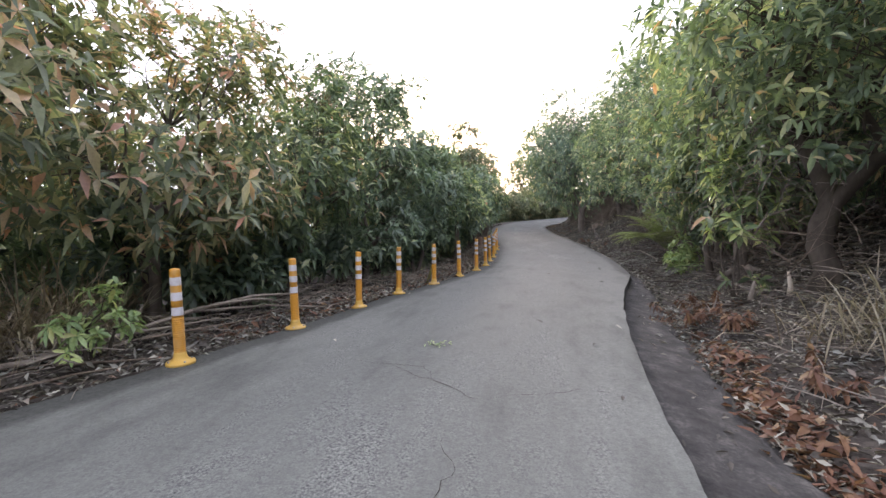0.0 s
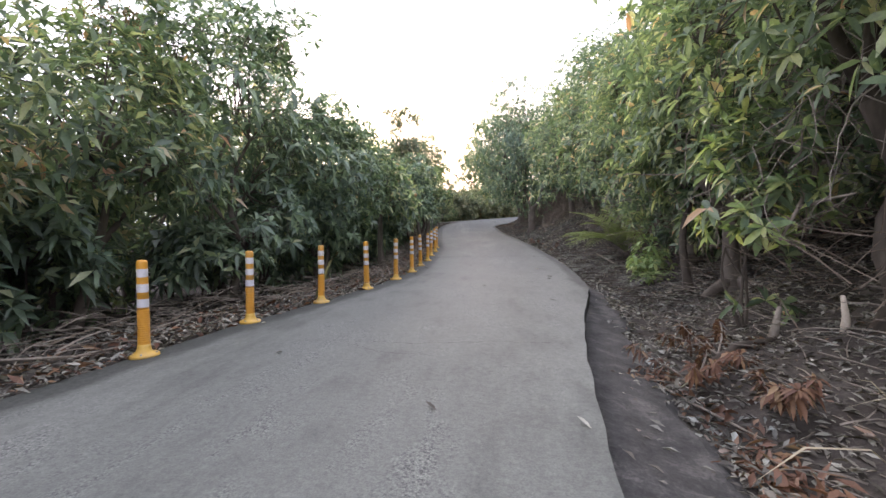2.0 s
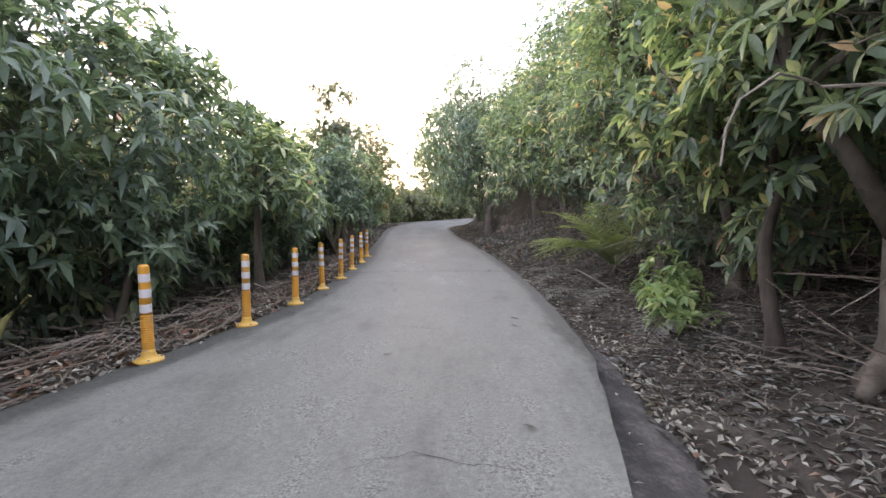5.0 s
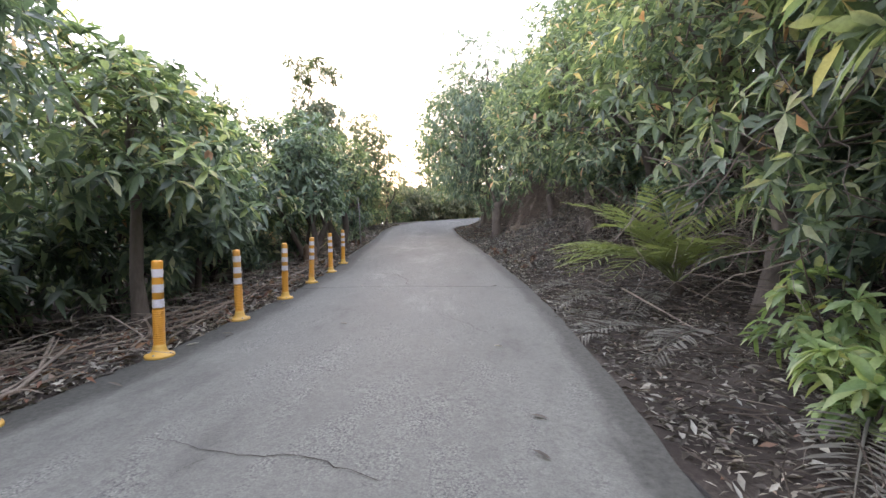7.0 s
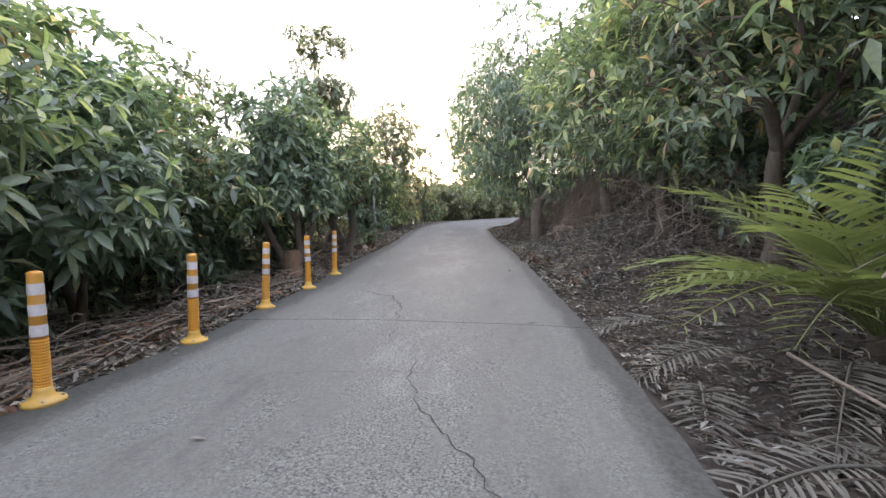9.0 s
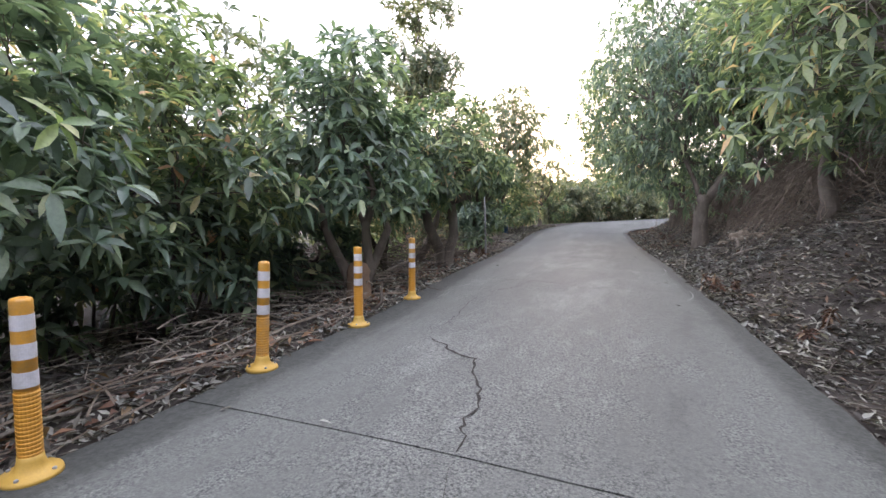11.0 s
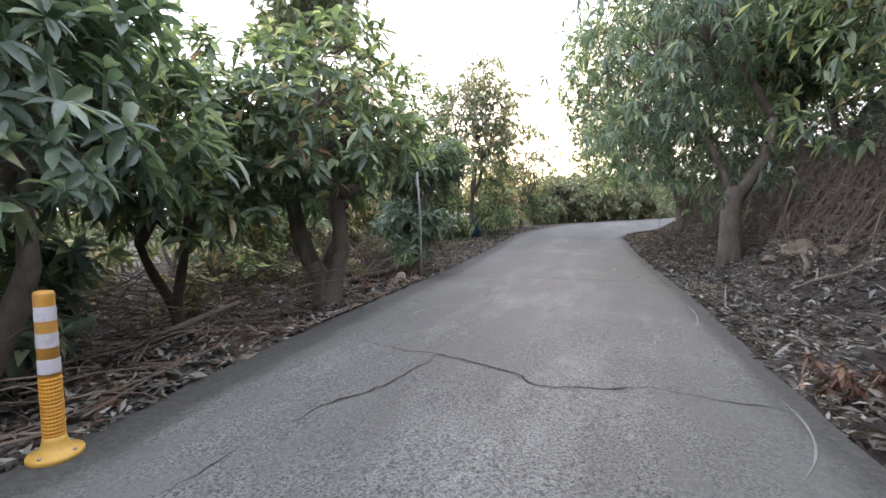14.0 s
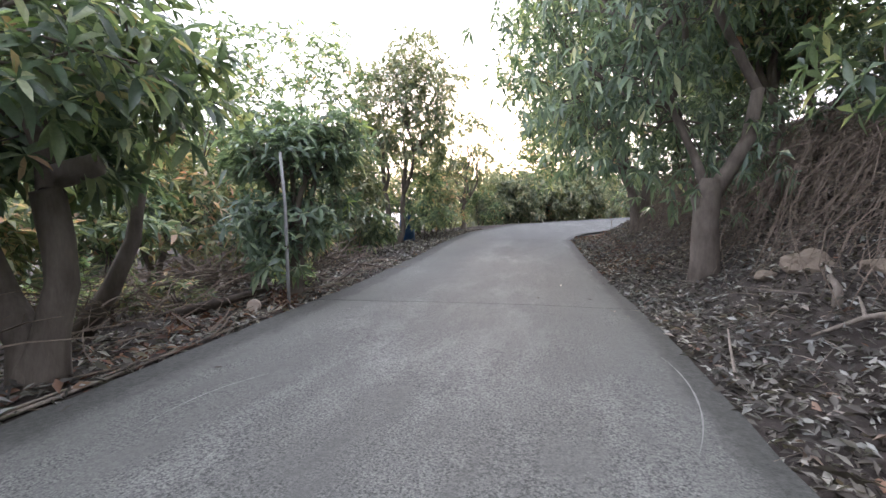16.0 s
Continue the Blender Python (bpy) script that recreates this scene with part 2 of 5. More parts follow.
WHITE = plastic("white_reflective_sheet", (0.56, 0.55, 0.57), (0.36, 0.35, 0.34), 0.55)
BLUE = plastic("blue_plastic", (0.015, 0.07, 0.16), (0.05, 0.08, 0.1), 0.5)
GREY_POLE = mottled("weathered_grey_pole", [(0.3, (0.16, 0.16, 0.155)), (0.7, (0.34, 0.34, 0.33))], 8, 80, 0.7)
MOSSY = mottled("mossy_green_stem", [(0.3, (0.08, 0.08, 0.03)), (0.7, (0.22, 0.2, 0.07))], 9, 60, 0.8)
ROCK = mottled("buff_rock", [(0.3, (0.13, 0.105, 0.08)), (0.7, (0.28, 0.235, 0.18))], 3, 30, 0.9, 0.8, 0.03)


# ---- plan ----
# right and left edge of the road, and its height, all by y
R_EDGE = [(-300, 0.0), (-5, 0.5), (2, 0.68), (3, 0.73), (4.5, 0.88), (6.3, 1.13), (7.8, 1.41), (8.9, 1.68), (10, 1.93), (12, 2.1), (14, 2.18), (16, 2.18), (18, 2.07), (20.7, 1.94), (22, 1.85), (25.5, 1.72), (28, 1.52), (32, 1.14), (35, 0.86), (36.6, 0.75), (37.8, 0.85), (38.8, 1.2), (39.8, 1.9), (40.9, 2.8), (42.8, 5.5), (45, 9), (48, 13), (60, 25), (400, 60)]
L_EDGE = [(-300, -6.0), (-5, -4.5), (0, -3.8), (2.4, -3.2), (3.2, -2.97), (4.6, -2.73), (6, -2.55), (7.3, -2.38), (8.6, -2.05), (10, -1.76), (11.3, -1.55), (12.6, -1.46), (14, -1.48), (15.4, -1.5), (16.8, -1.58), (18.1, -1.61), (19.6, -1.73), (20.6, -1.9), (22.3, -2.12), (24.4, -2.34), (27, -2.62), (30, -2.95), (35.2, -3.42), (37.5, -3.42), (39, -3.2), (42.7, -2.2), (46.9, 0.3), (51, 3.8), (54, 9), (62, 22), (400, 55)]
LEVEL = [(-300, 0.0), (-5, 0.03), (4, 0.03), (8, 0.0), (13, -0.05), (15.5, -0.04), (17.5, 0.0), (20, 0.05), (22, 0.08), (25, 0.1), (28, 0.12), (32, 0.25), (36, 0.49), (39, 0.72), (42.7, 0.98), (46.9, 1.17), (51, 1.4), (55, 1.65), (70, 2.0), (400, 2.0)]
# height of the verges over the road by the distance from its edge
BANK_A = [(0, -0.14), (0.1, -0.17), (0.55, -0.28), (0.8, -0.27), (1.7, -0.02), (3, 0.6), (5, 1.9), (9, 4.6), (15, 7.5), (40, 12), (150, 20), (400, 20)]
BANK_B = [(0, -0.05), (0.5, -0.03), (0.85, 0.05), (1.2, 0.25), (1.65, 0.55), (3, 1.4), (5, 2.8), (9, 5.2), (15, 7.6), (40, 12), (150, 20), (400, 20)]
LEFT_V = [(0, -0.02), (0.3, -0.03), (1.5, -0.1), (4, -0.3), (10, -0.8), (40, -3), (400, -4)]


def table(t, v):
    return np.interp(v, [a for a, b in t], [b for a, b in t])


def right_of(y):
    return table(R_EDGE, y)


def left_of(y):
    return table(L_EDGE, y)


def level(y):
    return table(LEVEL, y)


def left_drop(y):
    return table([(3.2, 0.0), (4.6, 0.035), (6, 0.05), (8, 0.06), (12, 0.045), (16, 0.05), (19.5, 0.01), (24, 0.0)], y)


def rough_at(x, y):
    return 0.035 * np.sin(x * 2.1 + 1.3 * np.sin(y * 1.7)) * np.sin(y * 2.6 + 0.9 * np.sin(x * 3.1)) + 0.018 * np.sin(x * 7.3 + y * 3.1) * np.sin(y * 6.7 - x * 2.2)


def ground_at(x, y):
    x, y = np.asarray(x, float), np.asarray(y, float)
    dr, dl = x - right_of(y), left_of(y) - x
    s = np.clip((y - 18) / 5, 0, 1)
    s = s * s * (3 - 2 * s)
    right = table(BANK_A, dr) * (1 - s) + table(BANK_B, dr) * s
    z = np.where(dr > 0, right, np.where(dl > 0, table(LEFT_V, dl) - left_drop(y), -0.26))
    off = np.maximum(dr, dl)
    return level(y) + z + rough_at(x, y) * np.clip((off - 0.1) / 0.6, 0, 1)


# ---- mesh helpers ----
class Geo:
    """Collects tubes, strips and blades into one mesh."""

    def __init__(self):
        self.v, self.f = [], []

    def tube(self, pts, radii, sides=6, cap=True, wob=0.0, rng=random):
        pts = [Vector(p) for p in pts]
        o = len(self.v)
        ref = Vector((0.31, 0.17, 0.93))
        for i, p in enumerate(pts):
            d = (pts[min(i + 1, len(pts) - 1)] - pts[max(i - 1, 0)]).normalized()
            a = d.cross(ref if abs(d.dot(ref)) < 0.95 else Vector((1, 0, 0))).normalized()
            b = d.cross(a)
            for k in range(sides):
                t = 2 * math.pi * k / sides
                r = radii[i] * (1 + wob * (rng.random() - 0.5))
                self.v.append(p + a * (math.cos(t) * r) + b * (math.sin(t) * r))
        for i in range(len(pts) - 1):
            for k in range(sides):
                q = o + i * sides
                self.f.append((q + k, q + (k + 1) % sides, q + sides + (k + 1) % sides, q + sides + k))
        if cap:
            self.f.append(tuple(o + k for k in reversed(range(sides))))
            q = o + (len(pts) - 1) * sides
            self.f.append(tuple(q + k for k in range(sides)))
        return self

    def ring(self, rings, sides=20, at=(0, 0, 0)):
        """A turned body: rows of (radius, height)."""
        o = len(self.v)
        for r, z in rings:
            for k in range(sides):
                t = 2 * math.pi * k / sides
                self.v.append((at[0] + r * math.cos(t), at[1] + r * math.sin(t), at[2] + z))
        for i in range(len(rings) - 1):
            for k in range(sides):
                q = o + i * sides
                self.f.append((q + k, q + (k + 1) % sides, q + sides + (k + 1) % sides, q + sides + k))
        self.f.append(tuple(o + k for k in reversed(range(sides))))
        q = o + (len(rings) - 1) * sides
        self.f.append(tuple(q + k for k in range(sides)))
        return self

    def ribbon(self, rows):
        """rows of (left point, right point)."""
        o = len(self.v)
        for a, b in rows:
            self.v += [tuple(a), tuple(b)]
        for i in range(len(rows) - 1):
            q = o + 2 * i
            self.f.append((q, q + 1, q + 3, q + 2))
        return self

    def mesh(self, name, material, smooth=False):
        me = bpy.data.meshes.new(name)
        me.from_pydata([tuple(v) for v in self.v], [], self.f)
        me.materials.append(material)
        if smooth:
            me.polygons.foreach_set("use_smooth", [True] * len(me.polygons))
        me.update()
        return me


def part(name, geo, material, parent, label="", smooth=False, m=None):
    me = geo if isinstance(geo, bpy.types.Mesh) else geo.mesh(name, material, smooth)
    ob = new(name, me)
    ob.parent = parent
    if m is not None:
        ob.matrix_basis = m
    return tagged(ob, label)


def unit(a):
    return a / np.maximum(np.linalg.norm(a, axis=-1, keepdims=True), 1e-9)


def blades(name, P, D, U, L, W, droop, material, fine=True, fold=0.28):
    """One mesh of many folded leaf blades: base P, way D, upper side U, length, width, droop; fine: True, False or None (two faces)."""
    n = len(P)
    S = unit(np.cross(D, U))
    U = unit(np.cross(S, D))
    L, W, droop = (np.broadcast_to(a, (n,)) for a in (L, W, droop))
    down = np.array([0, 0, -1.0])

    def spine(s):
        return P + D * (L * s)[:, None] + down * (droop * L * s * s)[:, None]

    def pair(s, w):
        c, h = spine(s), (W * w * 0.5)[:, None]
        return [c + S * h + U * h * fold * 2, c, c - S * h + U * h * fold * 2]

    if fine:
        cols = [P] + pair(0.32, 0.88) + pair(0.7, 0.92) + [spine(1.0)]
        faces = [(0, 1, 2), (0, 2, 3), (1, 4, 5, 2), (2, 5, 6, 3), (4, 7, 5), (5, 7, 6)]
    elif fine is None:
        a, c, b = pair(0.46, 1.0)
        cols = [P, a, b, spine(1.0)]
        faces = [(0, 1, 3), (0, 3, 2)]
    else:
        cols = [P] + pair(0.46, 1.0) + [spine(1.0)]
        faces = [(0, 1, 2), (0, 2, 3), (1, 4, 2), (2, 4, 3)]
    k = len(cols)
    V = np.stack(cols, 1).reshape(-1, 3)
    loops = np.concatenate([np.array(f) for f in faces])
    sizes = np.array([len(f) for f in faces])
    allloops = (np.arange(n)[:, None] * k + loops[None]).reshape(-1)
    starts = np.concatenate([[0], np.cumsum(np.tile(sizes, n))[:-1]])
    me = bpy.data.meshes.new(name)
    me.vertices.add(len(V))
    me.vertices.foreach_set("co", V.astype(np.float32).reshape(-1))
    me.loops.add(len(allloops))
    me.loops.foreach_set("vertex_index", allloops.astype(np.int32))
    me.polygons.add(len(starts))
    me.polygons.foreach_set("loop_start", starts.astype(np.int32))
    me.materials.append(material)
    me.update(calc_edges=True)
    return me


def whorls(rng, tips, axes, per, length, width, material, name, fine=True, droop=(0.15, 0.55), spread=(42, 104)):
    """Leaves in tufts round twig tips, as on a mango."""
    n = len(tips)
    a = unit(axes)
    ref = np.where(np.abs(a[:, 2:3]) < 0.9, np.array([[0, 0, 1.0]]), np.array([[1.0, 0, 0]]))
    e1 = unit(np.cross(a, ref))
    e2 = np.cross(a, e1)
    k = np.arange(per)
    az = (2 * np.pi * 0.618 * k)[None] + rng.uniform(0, 6.28, (n, 1)) + rng.normal(0, 0.25, (n, per))
    th = np.radians(rng.uniform(spread[0], spread[1], (n, per)) + rng.normal(0, 16, (n, per)))
    D = a[:, None] * np.cos(th)[..., None] + (e1[:, None] * np.cos(az)[..., None] + e2[:, None] * np.sin(az)[..., None]) * np.sin(th)[..., None]
    P = tips[:, None] - a[:, None] * (rng.uniform(0, 0.1, (n, per)) * length * 2)[..., None]
    D, P = D.reshape(-1, 3), P.reshape(-1, 3)
    U = unit(np.repeat(a, per, 0) * 0.8 + np.array([0, 0, 0.6]) + rng.normal(0, 0.25, D.shape))
    keep = rng.random(len(D)) < 0.84
    D, P, U = D[keep], P[keep], U[keep]
    m = len(D)
    L = length * rng.uniform(0.5, 1.3, m)
    return blades(name, P, unit(D), U, L, L * width * rng.uniform(0.8, 1.15, m), rng.uniform(droop[0], droop[1], m), material, fine)


# ---- the large structure ----
def lines(near, step, far):
    a = list(np.arange(near[0], near[1] + 1e-6, step))
    lo = [near[0] - d for d in reversed(far)]
    return np.array(lo + a + [near[1] + d for d in far])


def make_ground():
    xs = lines((-9, 11), 0.17, (1, 2.5, 5, 9, 15, 25, 45, 90, 180, 380))
    ys = lines((-3, 50), 0.26, (1, 2.5, 5, 9, 15, 25, 45, 90, 180, 380))
    X, Y = np.meshgrid(xs, ys)
    Z = ground_at(X, Y)
    nx, ny = len(xs), len(ys)
    i = (np.arange(ny - 1)[:, None] * nx + np.arange(nx - 1)[None]).reshape(-1)
    me = bpy.data.meshes.new("ground")
    me.from_pydata(np.stack([X, Y, Z], -1).reshape(-1, 3).tolist(), [], np.stack([i, i + 1, i + nx + 1, i + nx], 1).tolist())
    me.materials.append(SOIL)
    me.polygons.foreach_set("use_smooth", [True] * len(me.polygons))
    ob = new("ground", me)
    tagged(ob, "brown bare soil under dry leaves, rising to a bank", "ground", kind="structure")


# joints across the road: y at the left edge and at the right edge
JOINTS = [(-4, -4.3), (16.2, 16.12), (26.25, 26.85), (36.0, 36.6), (42.7, 40.9), (51, 45), (62, 60)]


def make_road():
    road = tagged(new("road"), "worn grey concrete lane in jointed slabs with mossy dark margins", "road", kind="structure")
    gap = 0.007
    for a, b in zip(JOINTS, JOINTS[1:]):
        rows = max(3, int((b[0] - a[0]) / 0.22))
        cols = 18
        V, E, F = [], [], []
        for i in range(rows + 1):
            t = i / rows
            yl, yr = a[0] + gap + (b[0] - a[0] - 2 * gap) * t, a[1] + gap + (b[1] - a[1] - 2 * gap) * t
            xl, xr = left_of(yl), right_of(yr)
            chip = 0.006 * math.sin(yr * 9.1) + 0.008 * math.sin(yr * 23.7) * math.sin(yr * 3.3)
            xr, xl = xr + chip, xl + 0.012 * math.sin(yl * 11.3)
            for j in range(cols + 1):
                u = j / cols
                x, y = xl + (xr - xl) * u, yl + (yr - yl) * u
                d = min(u * (xr - xl), (1 - u) * (xr - xl) * 1.25 + 0.1 + 0.4 * min(1, max(0, (11 - y) / 3)))
                wave = 0.004 * math.sin(x * 3.3 + y * 1.9) * math.sin(y * 2.7 - x)
                V.append((x, y, float(level(y)) + wave + 0.02 * math.sin(math.pi * u) - float(left_drop(y)) * (1 - u) ** 3))
                E.append(d)
        n = cols + 1
        for i in range(rows):
            for j in range(cols):
                q = i * n + j
                F.append((q, q + 1, q + n + 1, q + n))
        # sides, down to the bed
        rim = [j for j in range(n)] + [i * n + cols for i in range(1, rows + 1)] + [rows * n + j for j in range(cols - 1, -1, -1)] + [i * n for i in range(rows - 1, 0, -1)]
        o = len(V)
        for r in rim:
            V.append((V[r][0], V[r][1], V[r][2] - 0.19))
            E.append(E[r])
        for k in range(len(rim)):
            k2 = (k + 1) % len(rim)
            F.append((rim[k], o + k, o + k2, rim[k2]))
        me = bpy.data.meshes.new("slab")
        me.from_pydata(V, [], F)
        at = me.attributes.new("margin", "FLOAT", "POINT")
        at.data.foreach_set("value", E)
        me.materials.append(ROAD)
        me.update()
        part("slab", me, ROAD, road)
    return road


def make_shoulder():
    """The dark old strip beside and below the slabs at the outset."""
    V, F = [], []
    n = 90
    for i in range(n + 1):
        y = -6 + 17.2 * i / n
        w = float(np.interp(y, [-6, 2, 5, 8, 10, 11.2], [0.75, 0.72, 0.66, 0.5, 0.3, 0.05]))
        x = float(right_of(y)) + 0.015
        for j in range(7):
            d = w * j / 6 + (0.05 * math.sin(y * 3.1) + 0.03 * math.sin(y * 8.7)) * (j / 6)
            V.append((x + d, y, float(level(y)) - 0.1 - 0.2 * d + 0.012 * math.sin(y * 4 + j) - 0.04 * (j == 6)))
    for i in range(n):
        for j in range(6):
            q = i * 7 + j
            F.append((q, q + 1, q + 8, q + 7))
    me = bpy.data.meshes.new("road_shoulder")
    me.from_pydata(V, [], F)
    me.materials.append(TAR)
    me.update()
    tagged(new("road_shoulder", me), "dark weathered strip sunk beside the concrete lane", "road shoulder", kind="structure")


def road_z(x, y):
    l, r = left_of(y), right_of(y)
    u = np.clip((x - l) / (r - l), 0, 1)
    return float(level(y)) + 0.004 * math.sin(x * 3.3 + y * 1.9) * math.sin(y * 2.7 - x) + 0.02 * math.sin(math.pi * u) - float(left_drop(y)) * (1 - u) ** 3


def crack(road, knots, width, seed):
    rng = random.Random(seed)
    pts = []
    for (x0, y0), (x1, y1) in zip(knots, knots[1:]):
        k = max(2, int(math.hypot(x1 - x0, y1 - y0) / 0.06))
        for i in range(k):
            t = i / k
            pts.append((x0 + (x1 - x0) * t, y0 + (y1 - y0) * t))
    pts.append(knots[-1])
    rows, dx, dy, faint = [], 0.0, 0.0, 1.0
    for i, (x, y) in enumerate(pts):
        dx, dy = dx * 0.75 + rng.gauss(0, 0.014), dy * 0.75 + rng.gauss(0, 0.014)
        a, b = pts[max(i - 1, 0)], pts[min(i + 1, len(pts) - 1)]
        tx, ty = b[0] - a[0], b[1] - a[1]
        q = math.hypot(tx, ty) or 1
        end = min(i, len(pts) - 1 - i)
        faint = faint if rng.random() < 0.88 else rng.choice((0.5, 0.8, 1.0, 1.25))
        w = width * faint * rng.uniform(0.4, 1.2) * min(1, 0.2 + end / 6)
        px, py = x + dx, y + dy
        l, r = (px - ty / q * w, py + tx / q * w), (px + ty / q * w, py - tx / q * w)
        rows.append([(c[0], c[1], road_z(*c) + 0.0045) for c in (l, r)])
    part("crack", Geo().ribbon(rows), CRACK, road, "dark hairline crack")


make_ground()
road = make_road()
make_shoulder()


# ---- trees ----
def crown_points(rng, c, r, blobs, tips, low=-0.5):
    """Twig tips and their ways, on clumps gathered round an uneven crown; also the clumps' middles."""
    c, r = np.array(c, float), np.array(r, float)
    d = unit(rng.normal(0, 1, (blobs * 3, 3)))
    d = d[d[:, 2] > low][:blobs]
    f = rng.uniform(0.45, 0.98, (len(d), 1))
    mid = c + d * r * f
    rb = r.mean() * rng.uniform(0.24, 0.46, len(d))
    share = rb ** 2 / (rb ** 2).sum()
    T, A = [], []
    for m, b, s, w in zip(mid, rb, share, d):
        k = max(3, int(tips * s))
        e = unit(rng.normal(0, 1, (k, 3)) + w * 0.55 + np.array([0, 0, 0.15]))
        p = m + e * b * rng.uniform(0.55, 1.12, (k, 1)) * np.array([1.1, 1.1, 0.85])
        T.append(p)
        A.append(unit(e + w * 0.5 + np.array([0, 0, 0.25])))
    return np.concatenate(T), np.concatenate(A), mid


def bent(a, b, k, sag, rng):
    a, b = Vector(a), Vector(b)
    off = Vector((rng.uniform(-1, 1), rng.uniform(-1, 1), rng.uniform(-0.3, 1))) * sag * (b - a).length
    return [a.lerp(b, i / k) + off * (4 * (i / k) * (1 - i / k)) * (1 if i < k else 0) for i in range(k + 1)]


def tree(x, y, crown, radii, label, stems=((0, 0, 1.1),), girth=0.1, mat=None, bark=None, leaves=5000, blobs=26, length=0.185, width=0.34,
         fine=True, seed=1, blossom=0, per=9, low=-0.5, name="mango_tree", droop=(0.1, 0.5), young=0, group="", sink=0.06, flare=1.5, lift=0.65, paths=()):
    """crown: the crown's middle (dx, dy, z over the ground); stems: forks (dx, dy, z) that the trunk splits into; paths: stems given whole, as (dx, dy, z, radius)."""
    rng, rp = np.random.default_rng(seed), random.Random(seed)
    z = float(ground_at(x, y))
    root = tagged(new(name), label, "tree", group)
    root.matrix_basis = pose(x, y, z)
    T, A, mid = crown_points(rng, crown, radii, blobs, leaves // per, low)
    # shoots turn up towards the light
    A = unit(unit(T - np.array(crown)) * 0.7 + A * 0.3 + np.array([0, 0, lift]) + rng.normal(0, 0.28, T.shape))
    g = Geo()
    for path in paths:
        g.tube([p[:3] for p in path], [p[3] for p in path], 12, wob=0.13, rng=rp)
    for sx, sy, sz in stems if not paths else ():
        thick = girth * (0.78 if len(stems) > 1 else 1.0)
        lean = Vector((rp.uniform(-1, 1), rp.uniform(-1, 1), 0)) * 0.09 * sz
        pts = []
        for k in range(9):
            t = k / 8
            o = t ** 0.75 if len(stems) > 1 else t
            pts.append(Vector((sx * o, sy * o, -sink + (sz + sink) * t)) + lean * math.sin(3.1 * t) + lean.yxz * 0.4 * math.sin(6.2 * t))
        rr = [thick * (flare if k == 0 else 1.2 if k == 1 else 1.04 - 0.045 * k + 0.05 * math.sin(k * 2.3 + seed)) for k in range(9)]
        g.tube(pts, rr, 10, wob=0.14, rng=rp)
    # main limbs, each to a group of clumps, then thinner boughs and twigs
    mids = [Vector(m) for m in mid]
    ends = [mids[0]]
    while len(ends) < min(6, len(mids)):
        ends.append(max(mids, key=lambda q: min((q - e).length for e in ends)))
    groups = [[] for _ in ends]
    for m in mids:
        groups[min(range(len(ends)), key=lambda k: (ends[k] - m).length)].append(m)
    left = [Vector(q) for q in stems]
    for grp in groups:
        hub = sum(grp, Vector()) / len(grp)
        s = min(left or [Vector(q) for q in stems], key=lambda q: (q - hub).length)
        if s in left:
            left.remove(s)
        hub = s.lerp(hub, 0.62)
        pts = bent(s - Vector((0, 0, 0.03)), hub, 6, 0.16, rp)
        b = girth * (0.48 if len(stems) > 1 else 0.52)
        g.tube(pts, [b * (1.12 - 0.11 * k) for k in range(7)], 7, wob=0.12, rng=rp, cap=False)
        for m in grp:
            pts = bent(hub, m, 4, 0.16, rp)
            c = b * rp.uniform(0.28, 0.42)
            g.tube(pts, [c * (1 - 0.17 * k) for k in range(5)], 5, wob=0.1, rng=rp, cap=False)
            near = T[np.linalg.norm(T - np.array(m), axis=1) < np.mean(radii) * 0.5]
            for q in near[:: max(1, len(near) // 5)][:0 if fine is None else 5]:
                g.tube(bent(m, q, 2, 0.1, rp), [c * 0.4, c * 0.3, c * 0.15], 3, cap=False)
    part("trunk", g, bark or BARK, root, smooth=True)
    part("crown", whorls(rng, T, A, per, length, width, mat or LEAF, "crown", fine, droop), None, root)
    # brighter shoots, upper crown only: young leaves, and yellow-lit foliage put into colour
    upper = np.flatnonzero(T[:, 2] > crown[2] - 0.35 * radii[2])
    for k in rng.choice(upper, min(young, len(upper)), replace=False):
        q = Vector(A[k]).to_track_quat("Z", "Y").to_matrix().to_4x4()
        part("young_shoot", SHOOTS[k % 3], None, root, "bright yellow-green upper leaves", False, Matrix.Translation(T[k] + A[k] * 0.08) @ q)
    if blossom:
        up = T[np.argsort(-(T[:, 2] + rng.normal(0, 0.25 * radii[2], len(T))))[:blossom]]
        P = np.repeat(up, 46, 0)
        h = np.tile(np.linspace(0, 1, 46), len(up))
        spread = (1 - h) * 0.085 + 0.012
        P = P + np.stack([rng.normal(0, 1, len(P)) * spread, rng.normal(0, 1, len(P)) * spread, h * 0.26 + rng.normal(0, 0.01, len(P))], 1)
        part("blossom", blades("blossom", P, unit(rng.normal(0, 1, P.shape)), unit(rng.normal(0, 1, P.shape)), rng.uniform(0.018, 0.034, len(P)), 0.018, 0.1, BLOSSOM, None), None, root, "rusty flower panicles")
    return root


SHOOTS = [whorls(np.random.default_rng(k), np.zeros((1, 3)), np.array([[0, 0, 1.0]]), 9, 0.19, 0.27, LEAF_YOUNG, "young_shoot", True, (0.0, 0.3)) for k in range(3)]
G_LABEL = "leafy green mango tree with drooping long leaves beside the lane"
